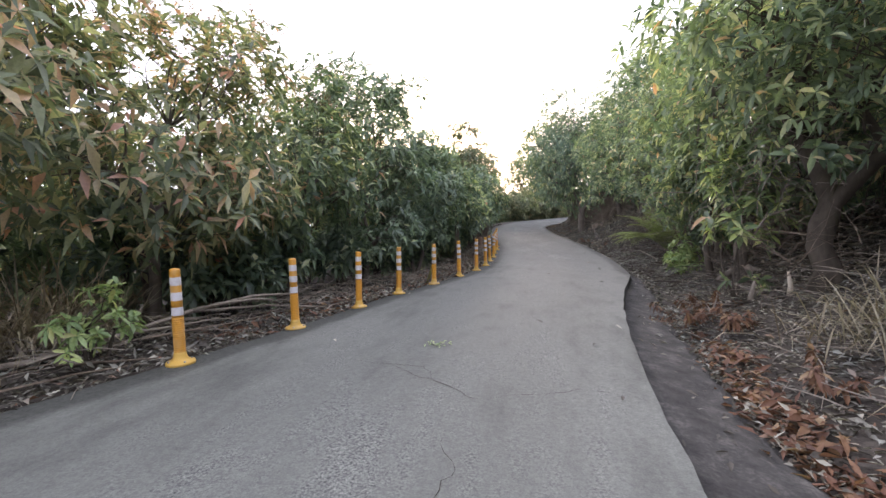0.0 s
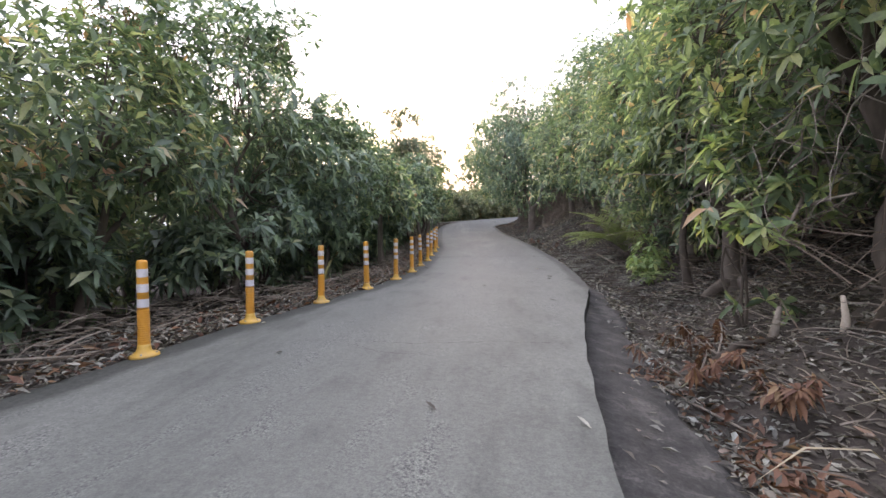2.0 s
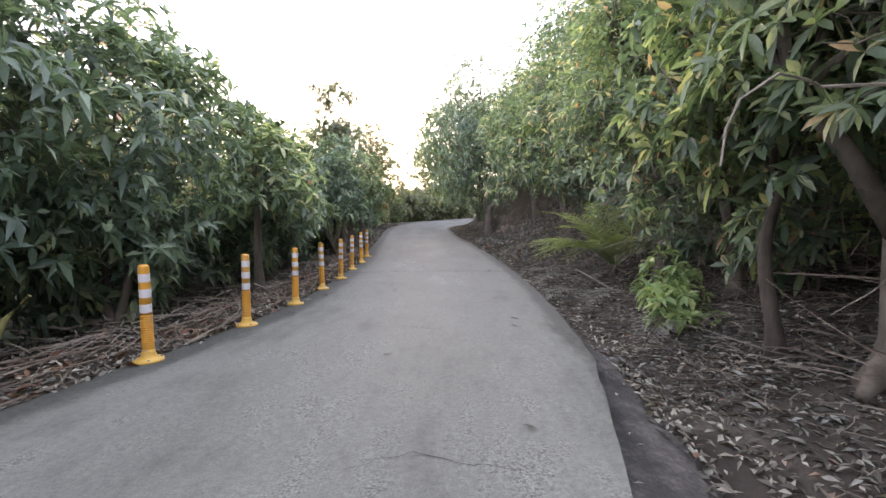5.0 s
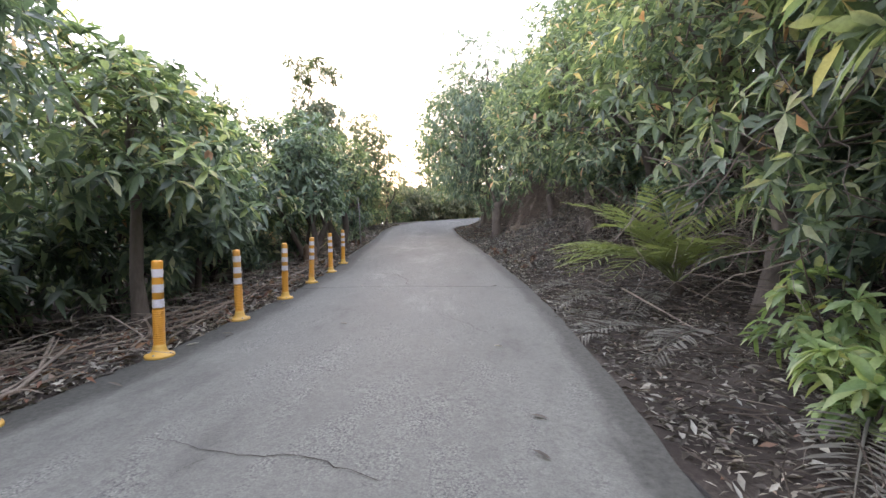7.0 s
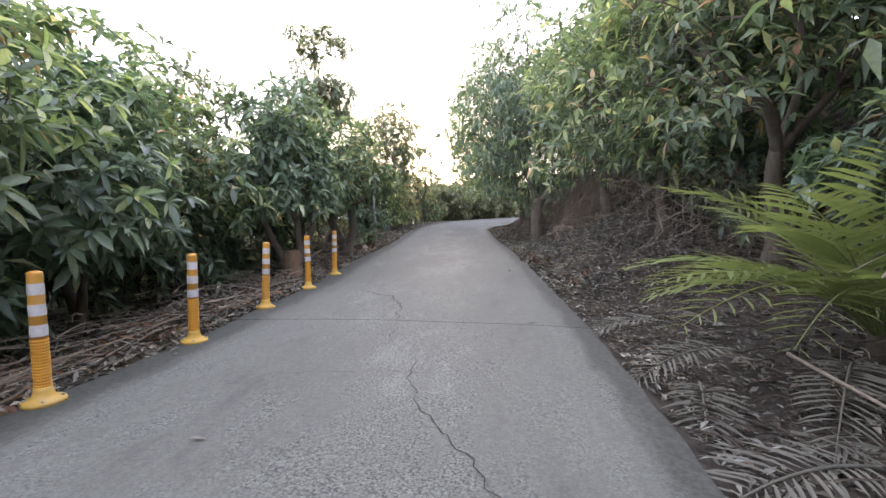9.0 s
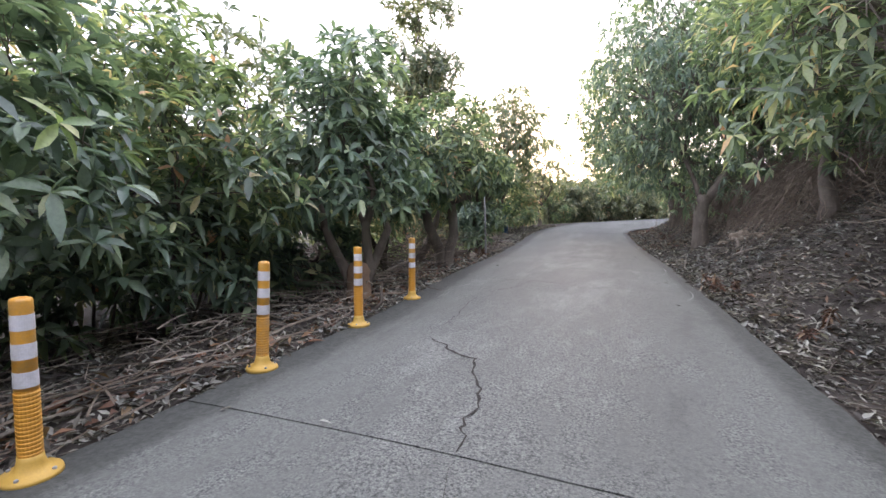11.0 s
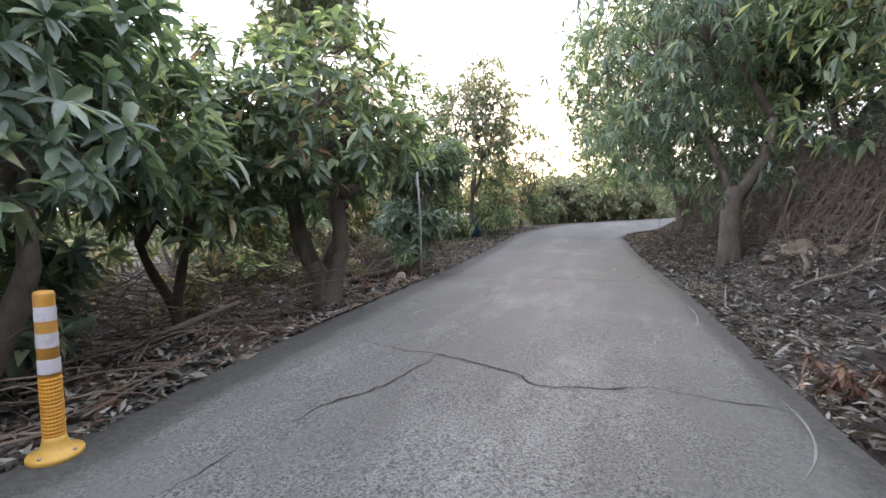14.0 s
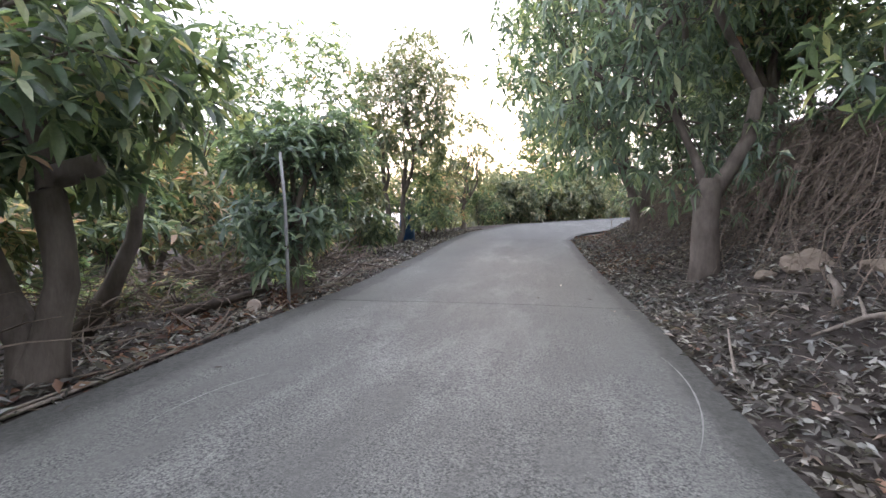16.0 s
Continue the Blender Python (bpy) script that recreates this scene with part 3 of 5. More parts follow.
# left of the lane, from the outset on
tree(-5.0, 2.6, (0.2, -0.2, 2.9), (1.7, 1.7, 1.5), "mango tree with yellow and rusty leaves, warm light in their colour", ((0.3, 0.5, 1.4), (-0.5, 0, 1.5)), 0.1, LEAF_WARM, leaves=10500, blobs=44, seed=11, fine=False, blossom=110, low=-0.75)
tree(-4.9, 4.9, (0.3, 0, 2.45), (1.6, 1.7, 1.75), "mango tree with yellow and rusty leaves, warm light in their colour", ((0.5, -0.4, 1.5), (-0.4, 0.3, 1.6)), 0.1, LEAF_WARM, leaves=10000, blobs=42, seed=12, fine=False, blossom=120, low=-0.95)
tree(-4.4, 7.2, (0.15, 0.1, 2.3), (1.35, 1.4, 1.6), "mango tree with rusty blossom among drooping leaves", ((0.4, 0, 1.0), (-0.3, 0.3, 1.1)), 0.09, LEAF, leaves=6000, blobs=30, seed=13, fine=False, blossom=60, low=-0.8)
tree(-3.75, 9.3, (0.2, 0.1, 2.65), (1.35, 1.6, 2.2), "dense dark green mango tree leaning over the posts", ((0.25, 0.1, 0.9), (-0.3, 0.2, 1.0)), 0.09, LEAF_DARK, leaves=9500, blobs=42, seed=14, fine=False, blossom=30, low=-0.9)
tree(-3.1, 11.4, (-0.1, 0.1, 2.2), (1.15, 1.3, 1.9), "dense dark green mango tree leaning over the posts", ((0.15, 0.1, 0.8), (-0.2, 0.2, 0.8)), 0.07, LEAF_DARK, leaves=8000, blobs=36, seed=15, fine=False, low=-0.9)
tree(-2.35, 13.75, (-0.35, 0.05, 1.85), (0.95, 1.15, 1.5), G_LABEL, ((-0.02, 0.0, 1.7),), 0.075, LEAF, leaves=3900, blobs=24, seed=16, low=-0.7, young=20)
tree(-2.95, 15.6, (0, 0.2, 1.6), (0.95, 1.1, 1.1), G_LABEL, ((0.1, 0.1, 0.7), (-0.2, 0.1, 0.8)), 0.07, LEAF_DARK, leaves=5200, blobs=26, seed=17, low=-0.62, young=20)
tree(-3.7, 17.6, (0.1, 0.1, 1.8), (1.05, 1.2, 1.25), G_LABEL, ((0.2, 0, 0.8), (-0.2, 0.2, 0.9)), 0.075, LEAF, leaves=5200, blobs=26, seed=18, low=-0.6)
scarred = tree(-2.42, 19.45, (-0.35, 0.1, 2.05), (1.2, 1.3, 1.25), "mango tree forking low with a wrapped scarred trunk", ((-0.45, -0.15, 1.0), (0.04, 0.1, 1.05), (0.3, 0.25, 0.95)), 0.105, LEAF_DARK, leaves=6800, blobs=32, seed=19, young=16, low=-0.78)
part("bole", Geo().tube([(0, 0, -0.08), (0.01, 0, 0.1), (-0.01, 0.01, 0.26), (0.0, 0.0, 0.4), (0, 0, 0.5)], [0.2, 0.165, 0.15, 0.165, 0.12], 14, wob=0.12, rng=random.Random(4)), BARK_TAN, scarred, "bare tan swollen foot of the trunk", True)
tree(-3.0, 21.3, (-0.45, 0.0, 1.75), (0.95, 0.9, 0.95), G_LABEL, ((-0.4, -0.15, 0.9), (-0.05, 0.05, 0.95)), 0.07, LEAF, BARK_DARK, leaves=3600, blobs=24, low=-0.85, seed=20, young=14)
FORKED = [[(0, 0, -0.12, 0.21), (-0.02, 0, 0.1, 0.17), (-0.07, -0.02, 0.32, 0.12), (-0.21, -0.07, 0.6, 0.11), (-0.34, -0.11, 0.95, 0.1), (-0.41, -0.13, 1.35, 0.09), (-0.44, -0.15, 1.7, 0.075)],
          [(0, 0, -0.12, 0.2), (0.03, 0.01, 0.15, 0.16), (0.09, 0.03, 0.36, 0.11), (0.18, 0.06, 0.7, 0.1), (0.16, 0.05, 1.0, 0.095), (0.12, 0.04, 1.3, 0.1), (0.2, 0.07, 1.43, 0.09), (0.42, 0.15, 1.5, 0.075)]]
tree(-2.65, 23.0, (-0.35, -0.1, 2.3), (1.45, 1.35, 1.3), "mango tree forking low into two smooth brown stems", ((-0.42, -0.15, 1.7), (0.12, 0.04, 1.35)), 0.13, LEAF, leaves=9500, blobs=44, seed=21, young=14, low=-0.85, paths=FORKED)
tree(-3.05, 26.45, (0.0, 0.15, 1.7), (0.8, 0.8, 1.4), "small dense dark mango tree beside a leaning stake", ((0.05, 0.05, 0.9),), 0.12, LEAF_DARK, leaves=7000, blobs=36, seed=22, low=-0.95, fine=False, young=6)
tree(-3.85, 24.0, (0.1, 0.1, 4.9), (0.66, 0.66, 1.8), "tall slender sparse tree with a bare stem", ((0.1, 0.1, 4.2),), 0.075, LEAF_HAZE, leaves=5600, blobs=26, seed=23, fine=False, name="slender_tree", length=0.18, low=-0.9)
tree(-5.2, 35.6, (0.4, 0, 4.3), (1.9, 1.9, 3.0), "tall haze-pale green tree with an open airy crown", ((0.3, 0.0, 1.8), (-0.5, 0.2, 1.9)), 0.14, LEAF_HAZE, leaves=11000, blobs=44, seed=24, fine=False, length=0.24)
tree(-4.2, 41.5, (0, 0, 2.9), (1.7, 1.7, 2.2), "tall haze-pale green tree with an open airy crown", ((0, 0.1, 1.2),), 0.12, LEAF_HAZE, leaves=4500, blobs=24, seed=25, fine=False, length=0.25)
# second row on the left
for i, (x, y, h, r) in enumerate(((-7.2, 1.2, 3.4, 2.0), (-7.4, 6.5, 3.2, 2.0), (-6.6, 10.6, 4.2, 2.0), (-5.8, 13.6, 3.6, 1.8), (-5.6, 17.2, 4.2, 1.8), (-5.9, 20.3, 4.6, 1.9), (-7.8, 17.0, 6.3, 2.4), (-9.5, 23.5, 4.4, 2.3), (-10, 11, 4.2, 2.3), (-6.8, 27.5, 2.4, 1.6), (-9.5, 31.0, 3.4, 2.2), (-8.3, 38.0, 3.6, 2.2), (-7.2, 44.5, 3.6, 2.2), (-8.2, 26.0, 3.6, 2.2), (-11.5, 27.5, 4.6, 2.6), (-12, 34.0, 4.6, 2.8), (-7.0, 33.0, 6.3, 1.7), (-12, 21.0, 4.6, 2.6), (-10.5, 41.0, 4.6, 2.8), (-7.6, 29.8, 5.6, 1.8), (-5.8, 31.8, 3.2, 1.5))):
    tree(x, y, (0, 0, h * 0.62), (r, r, h * 0.55), "mango tree standing behind the roadside row", ((0.2, 0.1, 0.9), (-0.3, 0, 1.0)), 0.09, (LEAF_WARM, LEAF, LEAF_HAZE)[i % 3], leaves=5200 if 15 < y < 28 else 6200, blobs=34, seed=40 + i, fine=None, length=0.21, low=-0.9, group="back row", blossom=40 if i % 3 == 0 else 0)
# the bend's far side
for i, (x, y, h, r) in enumerate(((-1.4, 51.2, 6.2, 1.5), (0.9, 54.5, 7.4, 1.7), (3.0, 58.0, 8.2, 2.0), (-2.2, 47.5, 2.6, 1.7), (0.8, 52.0, 2.8, 1.8), (4.2, 56.0, 2.9, 1.9), (-4.5, 52.0, 3.2, 2.2), (8.5, 60.0, 3.6, 2.4), (-0.5, 58.0, 3.4, 2.4), (13.0, 62.0, 4.0, 2.6), (-9.0, 55.0, 4.0, 2.8), (-3.6, 46.6, 2.2, 1.3), (-0.4, 49.6, 2.2, 1.4), (2.4, 53.8, 2.3, 1.5), (6.2, 58.5, 2.8, 1.7), (11, 58, 3.0, 1.8))):
    tree(x, y, (0, 0, h * 0.6), (r * 1.25, r * 1.25, h * 0.62), "far haze-pale bushy tree on the outside of the bend", ((0.1, 0.1, 0.6), (-0.2, 0, 0.7)), 0.08, LEAF_HAZE, leaves=8000, blobs=38, seed=70 + i, fine=None, length=0.29, low=-0.95, group="bend", name="bushy_tree")
# right of the lane
GNARLED = [[(0, 0, -0.12, 0.2), (0.03, 0, 0.2, 0.15), (-0.06, 0.04, 0.5, 0.13), (-0.02, 0.06, 0.75, 0.15), (0.09, 0.1, 1.05, 0.12), (-0.02, 0.14, 1.4, 0.11), (-0.15, 0.2, 1.7, 0.09)],
           [(0.05, 0.08, 0.95, 0.1), (0.22, -0.05, 1.25, 0.09), (0.4, -0.3, 1.6, 0.075)]]
FLARED = [[(0, 0, -0.12, 0.26), (0, 0, 0.06, 0.17), (0, 0, 0.25, 0.115), (-0.03, 0, 0.7, 0.095), (-0.02, 0.02, 1.1, 0.09), (0.05, 0.05, 1.5, 0.08)],
          [(0, 0, 0.14, 0.1), (-0.22, -0.1, 0.05, 0.075), (-0.5, -0.28, -0.04, 0.035)],
          [(0.05, 0, 0.15, 0.1), (0.15, -0.3, 0.1, 0.075), (0.2, -0.6, 0.02, 0.04)],
          [(-0.02, 0, 0.85, 0.075), (-0.3, 0.08, 1.4, 0.06), (-0.6, 0.2, 1.9, 0.05)]]
tree(3.45, 6.3, (0.0, 0.2, 3.1), (1.7, 1.8, 2.1), "mango tree on the bank with a crooked grey trunk", ((-0.15, 0.2, 1.7), (0.4, -0.3, 1.6)), 0.12, LEAF, BARK_DARK, paths=GNARLED, leaves=11875, blobs=52, length=0.16, seed=101, low=-0.9)
tree(4.3, 3.4, (-0.1, 0.2, 3.1), (1.7, 1.7, 1.8), "mango tree on the bank with a crooked grey trunk", ((-0.2, 0.2, 1.7),), 0.12, LEAF, leaves=8750, blobs=40, length=0.16, seed=102, fine=False, low=-0.85)
tree(3.72, 9.3, (0.1, 0.1, 3.0), (1.5, 1.6, 2.1), "leafy green mango tree with a pale flaring trunk", ((0.05, 0.05, 1.5), (-0.6, 0.2, 1.9)), 0.09, LEAF, paths=FLARED, leaves=13125, blobs=60, length=0.16, seed=103, low=-0.75, young=24)
tree(3.5, 10.1, (0.1, 0.3, 2.2), (0.9, 0.9, 1.0), "slim dark-stemmed mango tree under the taller crowns", ((0.02, 0.05, 1.4),), 0.065, LEAF, BARK_DARK, leaves=3000, blobs=20, seed=121, low=-0.7)
tree(4.2, 11.8, (-0.1, 0.1, 3.0), (1.6, 1.6, 2.4), "leafy green mango tree hanging over the verge", ((-0.1, 0.1, 1.2),), 0.1, LEAF, leaves=11875, blobs=52, length=0.16, seed=104, fine=False, low=-0.92, young=16)
tree(4.15, 13.6, (0.1, 0.1, 3.0), (1.7, 1.7, 2.1), "mango tree with a stout bare trunk above the palm", ((0.0, 0.1, 1.5),), 0.13, LEAF, leaves=11250, blobs=50, length=0.16, seed=105, fine=False, low=-0.8, blossom=20)
tree(4.6, 17.6, (-0.1, 0.2, 3.0), (1.9, 2.0, 2.1), "mango tree on the bank over fallen leaves", ((0, 0, 1.5),), 0.12, LEAF, leaves=12350, blobs=55, seed=106, fine=False, length=0.2, low=-0.8)
tree(4.4, 20.6, (-0.4, 0.0, 2.9), (1.85, 2.0, 2.2), "mango tree on the bank over fallen leaves", ((0, 0, 1.4),), 0.13, LEAF, leaves=13000, blobs=60, seed=107, fine=False, length=0.2, low=-0.85)
tree(4.2, 24.4, (-0.4, 0.1, 3.0), (1.8, 1.9, 2.2), "mango tree on the bank over fallen leaves", ((0.05, 0.0, 1.4),), 0.14, LEAF, leaves=13000, blobs=60, seed=108, fine=False, length=0.2, low=-0.85, young=20)
STUBBY = [[(0, 0, -0.15, 0.24), (0, 0, 0.25, 0.19), (-0.02, 0, 0.8, 0.17), (0, 0, 1.2, 0.175), (0.03, 0.01, 1.42, 0.13)],
          [(-0.02, 0, 0.85, 0.09), (-0.12, -0.03, 1.05, 0.085), (-0.19, -0.05, 1.22, 0.07)],
          [(0.02, 0.01, 1.15, 0.13), (0.28, 0.08, 1.55, 0.105), (0.52, 0.15, 2.0, 0.095), (0.62, 0.18, 2.7, 0.08)],
          [(0, 0, 1.2, 0.08), (-0.18, 0.1, 1.8, 0.06), (-0.5, 0.3, 2.6, 0.05)]]
tree(2.65, 28.2, (-0.75, 0.8, 4.8), (2.05, 2.0, 3.7), "mango tree with a stubby scarred trunk leaning over the lane", ((0.62, 0.18, 2.7), (-0.5, 0.3, 2.6)), 0.13, LEAF_DARK, leaves=17000, blobs=74, seed=109, fine=False, low=-0.92, droop=(0.4, 0.9), lift=0.4, paths=STUBBY)
tree(2.5, 34.3, (-1.4, 0.3, 4.7), (2.0, 2.0, 3.8), "mango tree leaning over the inside of the bend", ((-0.4, 0.0, 1.5), (0.2, 0.2, 1.6)), 0.19, LEAF, leaves=18000, blobs=74, seed=110, fine=None, length=0.22, low=-0.92)
tree(4.4, 31.2, (0, 0, 3.4), (1.5, 1.5, 1.7), "mango tree on the bank over dry vines", ((0, 0, 1.9),), 0.12, LEAF, leaves=9500, blobs=44, seed=111, fine=None, length=0.21, low=-0.8)
for i, (x, y, h, r) in enumerate(((6.0, 3.6, 5.0, 2.2), (6.4, 1.5, 5.2, 2.2), (6.6, 5.6, 5.4, 2.2), (6.5, 9.4, 5.8, 2.2), (6.5, 13.0, 6.0, 2.2), (6.8, 16.8, 6.0, 2.3), (6.6, 20.4, 6.4, 2.3), (6.4, 24.2, 7.0, 2.4), (6.2, 28.2, 7.2, 2.4), (5.6, 31.8, 7.2, 2.4), (4.8, 36.0, 7.4, 2.4), (10, 4.0, 5.0, 2.6), (10, 9.0, 5.4, 2.6), (10.4, 14.0, 5.6, 2.7), (10.6, 19.5, 5.6, 2.7), (10.6, 25.5, 5.6, 2.7), (10.4, 32, 5.2, 2.6), (7.0, 40.2, 7.0, 2.4), (11.5, 41, 5.0, 2.6))):
    tree(x, y, (0, 0, h * 0.56), (r, r, h * 0.5), "mango tree higher up the wooded bank", ((0.2, 0.1, 1.0), (-0.3, 0, 1.2)), 0.11, (LEAF, LEAF_DARK, LEAF)[i % 3], leaves=14000 if x < 9 else 7000, blobs=52 if x < 9 else 36, seed=140 + i, fine=None, length=0.21, low=-0.9, group="bank row")


# ---- marker posts ----
def marker_post():
    """A flexible lane post: flange, ribbed foot, smooth top, three reflective bands."""
    root = tagged(new("marker_post"), "yellow plastic lane post with three white reflective bands", "bollard", "posts along the lane")
    part("base", Geo().ring([(0.112, -0.01), (0.112, 0.012), (0.108, 0.02), (0.075, 0.028), (0.058, 0.045), (0.049, 0.075), (0.046, 0.1)], 24), BASE_YELLOW, root, "chalky flared base", True)
    for k in range(4):
        a = radians(45 + 90 * k)
        part("bolt", Geo().ring([(0.009, 0), (0.009, 0.008), (0.006, 0.011)], 8, (0.09 * math.cos(a), 0.09 * math.sin(a), 0.0225)), GREY_POLE, root)
    rows = []
    for k in range(16):
        z = 0.1 + 0.018 * k
        rows += [(0.0455, z), (0.0455, z + 0.009), (0.0425, z + 0.0115), (0.0425, z + 0.0155)]
    part("ribbed_sleeve", Geo().ring(rows + [(0.044, 0.392)], 20), YELLOW, root, "", False)
    part("tube", Geo().ring([(0.043, 0.388), (0.0415, 0.6), (0.0405, 0.755), (0.0405, 0.775), (0.037, 0.787), (0.024, 0.792)], 24), YELLOW, root, "", True)
    for z in (0.405, 0.528, 0.652):
        r = 0.0442 - (z - 0.4) * 0.0082
        part("reflective_band", Geo().ring([(r - 0.003, z), (r, z + 0.001), (r - 0.0005, z + 0.068), (r - 0.0035, z + 0.069)], 32), WHITE, root, "white reflective band")
    return root


POSTS = [(-2.9, 3.17), (-2.67, 4.6), (-2.48, 6.0), (-2.3, 7.33), (-1.98, 8.63), (-1.7, 9.95), (-1.48, 11.25), (-1.4, 12.6), (-1.42, 14.0), (-1.43, 15.37), (-1.52, 16.8), (-1.55, 18.12), (-1.67, 19.55)]
first_post = marker_post()
rp = random.Random(5)
for i, (x, y) in enumerate(POSTS):
    m = pose(x, y, road_z(x, y) + 0.004, rp.uniform(-1.4, 1.4), rp.uniform(-1.4, 1.4), rp.uniform(0, 360))
    if i:
        copy_thing(first_post, m)
    else:
        first_post.matrix_basis = m


# ---- cracks and scuffs in the concrete ----
WIDE_CRACKS = [
    ([(1.4, 13.1), (1.15, 13.6), (0.99, 13.86), (0.72, 14.5), (0.69, 14.9), (0.35, 15.33), (0.3, 15.85), (0.27, 16.14)], 0.005),
    ([(0.27, 16.16), (0.19, 16.66), (-0.02, 17.2), (-0.07, 17.5), (-0.22, 17.56), (-0.39, 17.66), (-0.6, 17.86), (-0.73, 18.03)], 0.011),
    ([(-0.72, 18.03), (-0.78, 18.2), (-0.74, 18.59), (-0.89, 19.84), (-0.9, 20.1)], 0.008),
    ([(-0.86, 20.2), (-0.66, 20.77), (-0.52, 21.54)], 0.0105), ([(-1.41, 21.67), (-0.5, 21.55), (0.15, 21.39), (0.3, 21.2), (1.0, 21.45), (1.74, 21.4)], 0.0105),
]
FINE_CRACKS = [
    ([(-0.33, 14.49), (0.3, 14.6), (1.05, 14.7)], 0.005), ([(-0.46, 11.1), (0.0, 10.96), (0.45, 10.9), (0.84, 10.72)], 0.006), ([(-0.01, 10.96), (-0.25, 10.6)], 0.004),
    ([(-1.12, 3.28), (-0.85, 3.1), (-0.32, 2.79)], 0.007), ([(-0.72, 2.98), (-0.85, 3.3), (-1.7, 3.45)], 0.004), ([(-0.3, 2.8), (0.3, 3.05), (0.7, 2.95)], 0.004),
    ([(-1.48, 6.46), (-0.9, 6.36), (-0.27, 6.28), (0.3, 6.5), (1.1, 6.42)], 0.006), ([(-0.95, 6.4), (-0.55, 6.05), (-0.1, 6.0)], 0.005), ([(-0.2, 12.3), (0.2, 12.1), (0.5, 12.35)], 0.004),
    ([(0.9, 17.6), (1.3, 17.9), (1.5, 18.4)], 0.004), ([(-1.6, 24.9), (-0.8, 24.6), (-0.3, 24.75)], 0.005), ([(0.2, 8.2), (0.6, 8.35), (1.1, 8.2)], 0.004), ([(0.6, 19.4), (1.2, 19.6), (1.75, 19.5)], 0.004),
    ([(-1.2, 12.9), (-1.05, 13.5), (-0.95, 13.8)], 0.004), ([(-0.5, 2.2), (-0.35, 1.9), (-0.5, 1.4)], 0.005),
]
for i, (knots, w) in enumerate(WIDE_CRACKS + FINE_CRACKS):
    crack(road, knots, w * (0.85 if w > 0.007 else 0.6), 300 + i)


def scuff(x0, y0, x1, y1, bow, width, seed):
    rng = random.Random(seed)
    rows = []
    n = 24
    for i in range(n + 1):
        t = i / n
        px, py = x0 + (x1 - x0) * t, y0 + (y1 - y0) * t
        q = math.hypot(x1 - x0, y1 - y0)
        nx, ny = -(y1 - y0) / q, (x1 - x0) / q
        s = bow * 4 * t * (1 - t)
        w = width * math.sin(math.pi * (0.04 + 0.92 * t)) * rng.uniform(0.5, 1.2)
        c = (px + nx * s, py + ny * s)
        rows.append([(c[0] + nx * k * w, c[1] + ny * k * w, road_z(c[0] + nx * k * w, c[1] + ny * k * w) + 0.005) for k in (1, -1)])
    part("scuff", Geo().ribbon(rows), SCUFF, road, "pale scraped tyre scuff")


scuff(1.42, 23.2, 1.5, 24.9, -0.13, 0.007, 1)
scuff(-1.35, 22.6, -1.2, 23.6, 0.1, 0.006, 3)
scuff(1.55, 20.6, 1.72, 21.6, -0.1, 0.007, 4)


# ---- ground cover ----
def scatter(rng, n, y0, y1, d0, d1, side, power=1.0):
    y = rng.uniform(y0, y1, n)
    d = d0 + (d1 - d0) * rng.random(n) ** power
    x = right_of(y) + d if side > 0 else left_of(y) - d
    return x, y


def litter(name, label, rng, x, y, mat, length, lift=0.03, tilt=0.35):
    n = len(x)
    z = ground_at(x, y) + rng.uniform(0.004, lift, n)
    a = rng.uniform(0, 2 * np.pi, n)
    D = unit(np.stack([np.cos(a), np.sin(a), rng.normal(0, tilt * 0.6, n)], 1))
    U = unit(np.stack([rng.normal(0, tilt, n), rng.normal(0, tilt, n), np.ones(n)], 1))
    L = length * rng.uniform(0.5, 1.3, n)
    me = blades(name, np.stack([x, y, z], 1), D, U, L, L * rng.uniform(0.22, 0.42, n), rng.uniform(-0.25, 0.3, n), mat, None, 0.35)
    return tagged(new(name, me), label, "leaf litter", kind="stuff")


def twigs(name, label, rng, x, y, z0, z1, long, thick, mat, flat=0.5, category="twigs"):
    g, r = Geo(), random.Random(int(rng.integers(1e6)))
    zz = ground_at(x, y)
    for px, py, pz in zip(x, y, zz):
        l = long * r.uniform(0.4, 1.4)
        a, e = r.uniform(0, 6.28), r.gauss(0, flat)
        w = Vector((math.cos(a) * math.cos(e), math.sin(a) * math.cos(e), abs(math.sin(e)) * (1 if z1 > 0.3 else 0.15)))
        p = Vector((px, py, pz + r.uniform(z0, z1)))
        q = p + w * l
        q.z = max(q.z, float(ground_at(q.x, q.y)) + 0.01)
        t = thick * r.uniform(0.5, 1.5)
        g.tube(bent(p, q, 3, 0.08, r), [t, t * 0.9, t * 0.7, t * 0.4], 3, cap=False)
    return tagged(new(name, g.mesh(name, mat)), label, category, kind="stuff")


rng = np.random.default_rng(7)
# right verge: thin on the near side, thick under the trees and on the bank
x, y = scatter(rng, 19000, 0.5, 11, 0.72, 4.0, 1, 1.0)
litter("leaf_litter", "dry brown and grey leaves strewn over bare soil", rng, x, y, LITTER, 0.085)
x, y = scatter(rng, 19000, 9.5, 20, 0.2, 4.5, 1, 1.0)
litter("leaf_litter", "dark dry leaves and husks under the trees", rng, x, y, LITTER, 0.085, 0.06)
x, y = scatter(rng, 36000, 19, 37, 0.03, 5.5, 1, 1.15)
litter("leaf_litter", "thick carpet of dry grey-brown leaves on the bank", rng, x, y, LITTER, 0.105, 0.09, 0.55)
x, y = scatter(rng, 1500, 30, 38, 0.03, 1.2, 1)
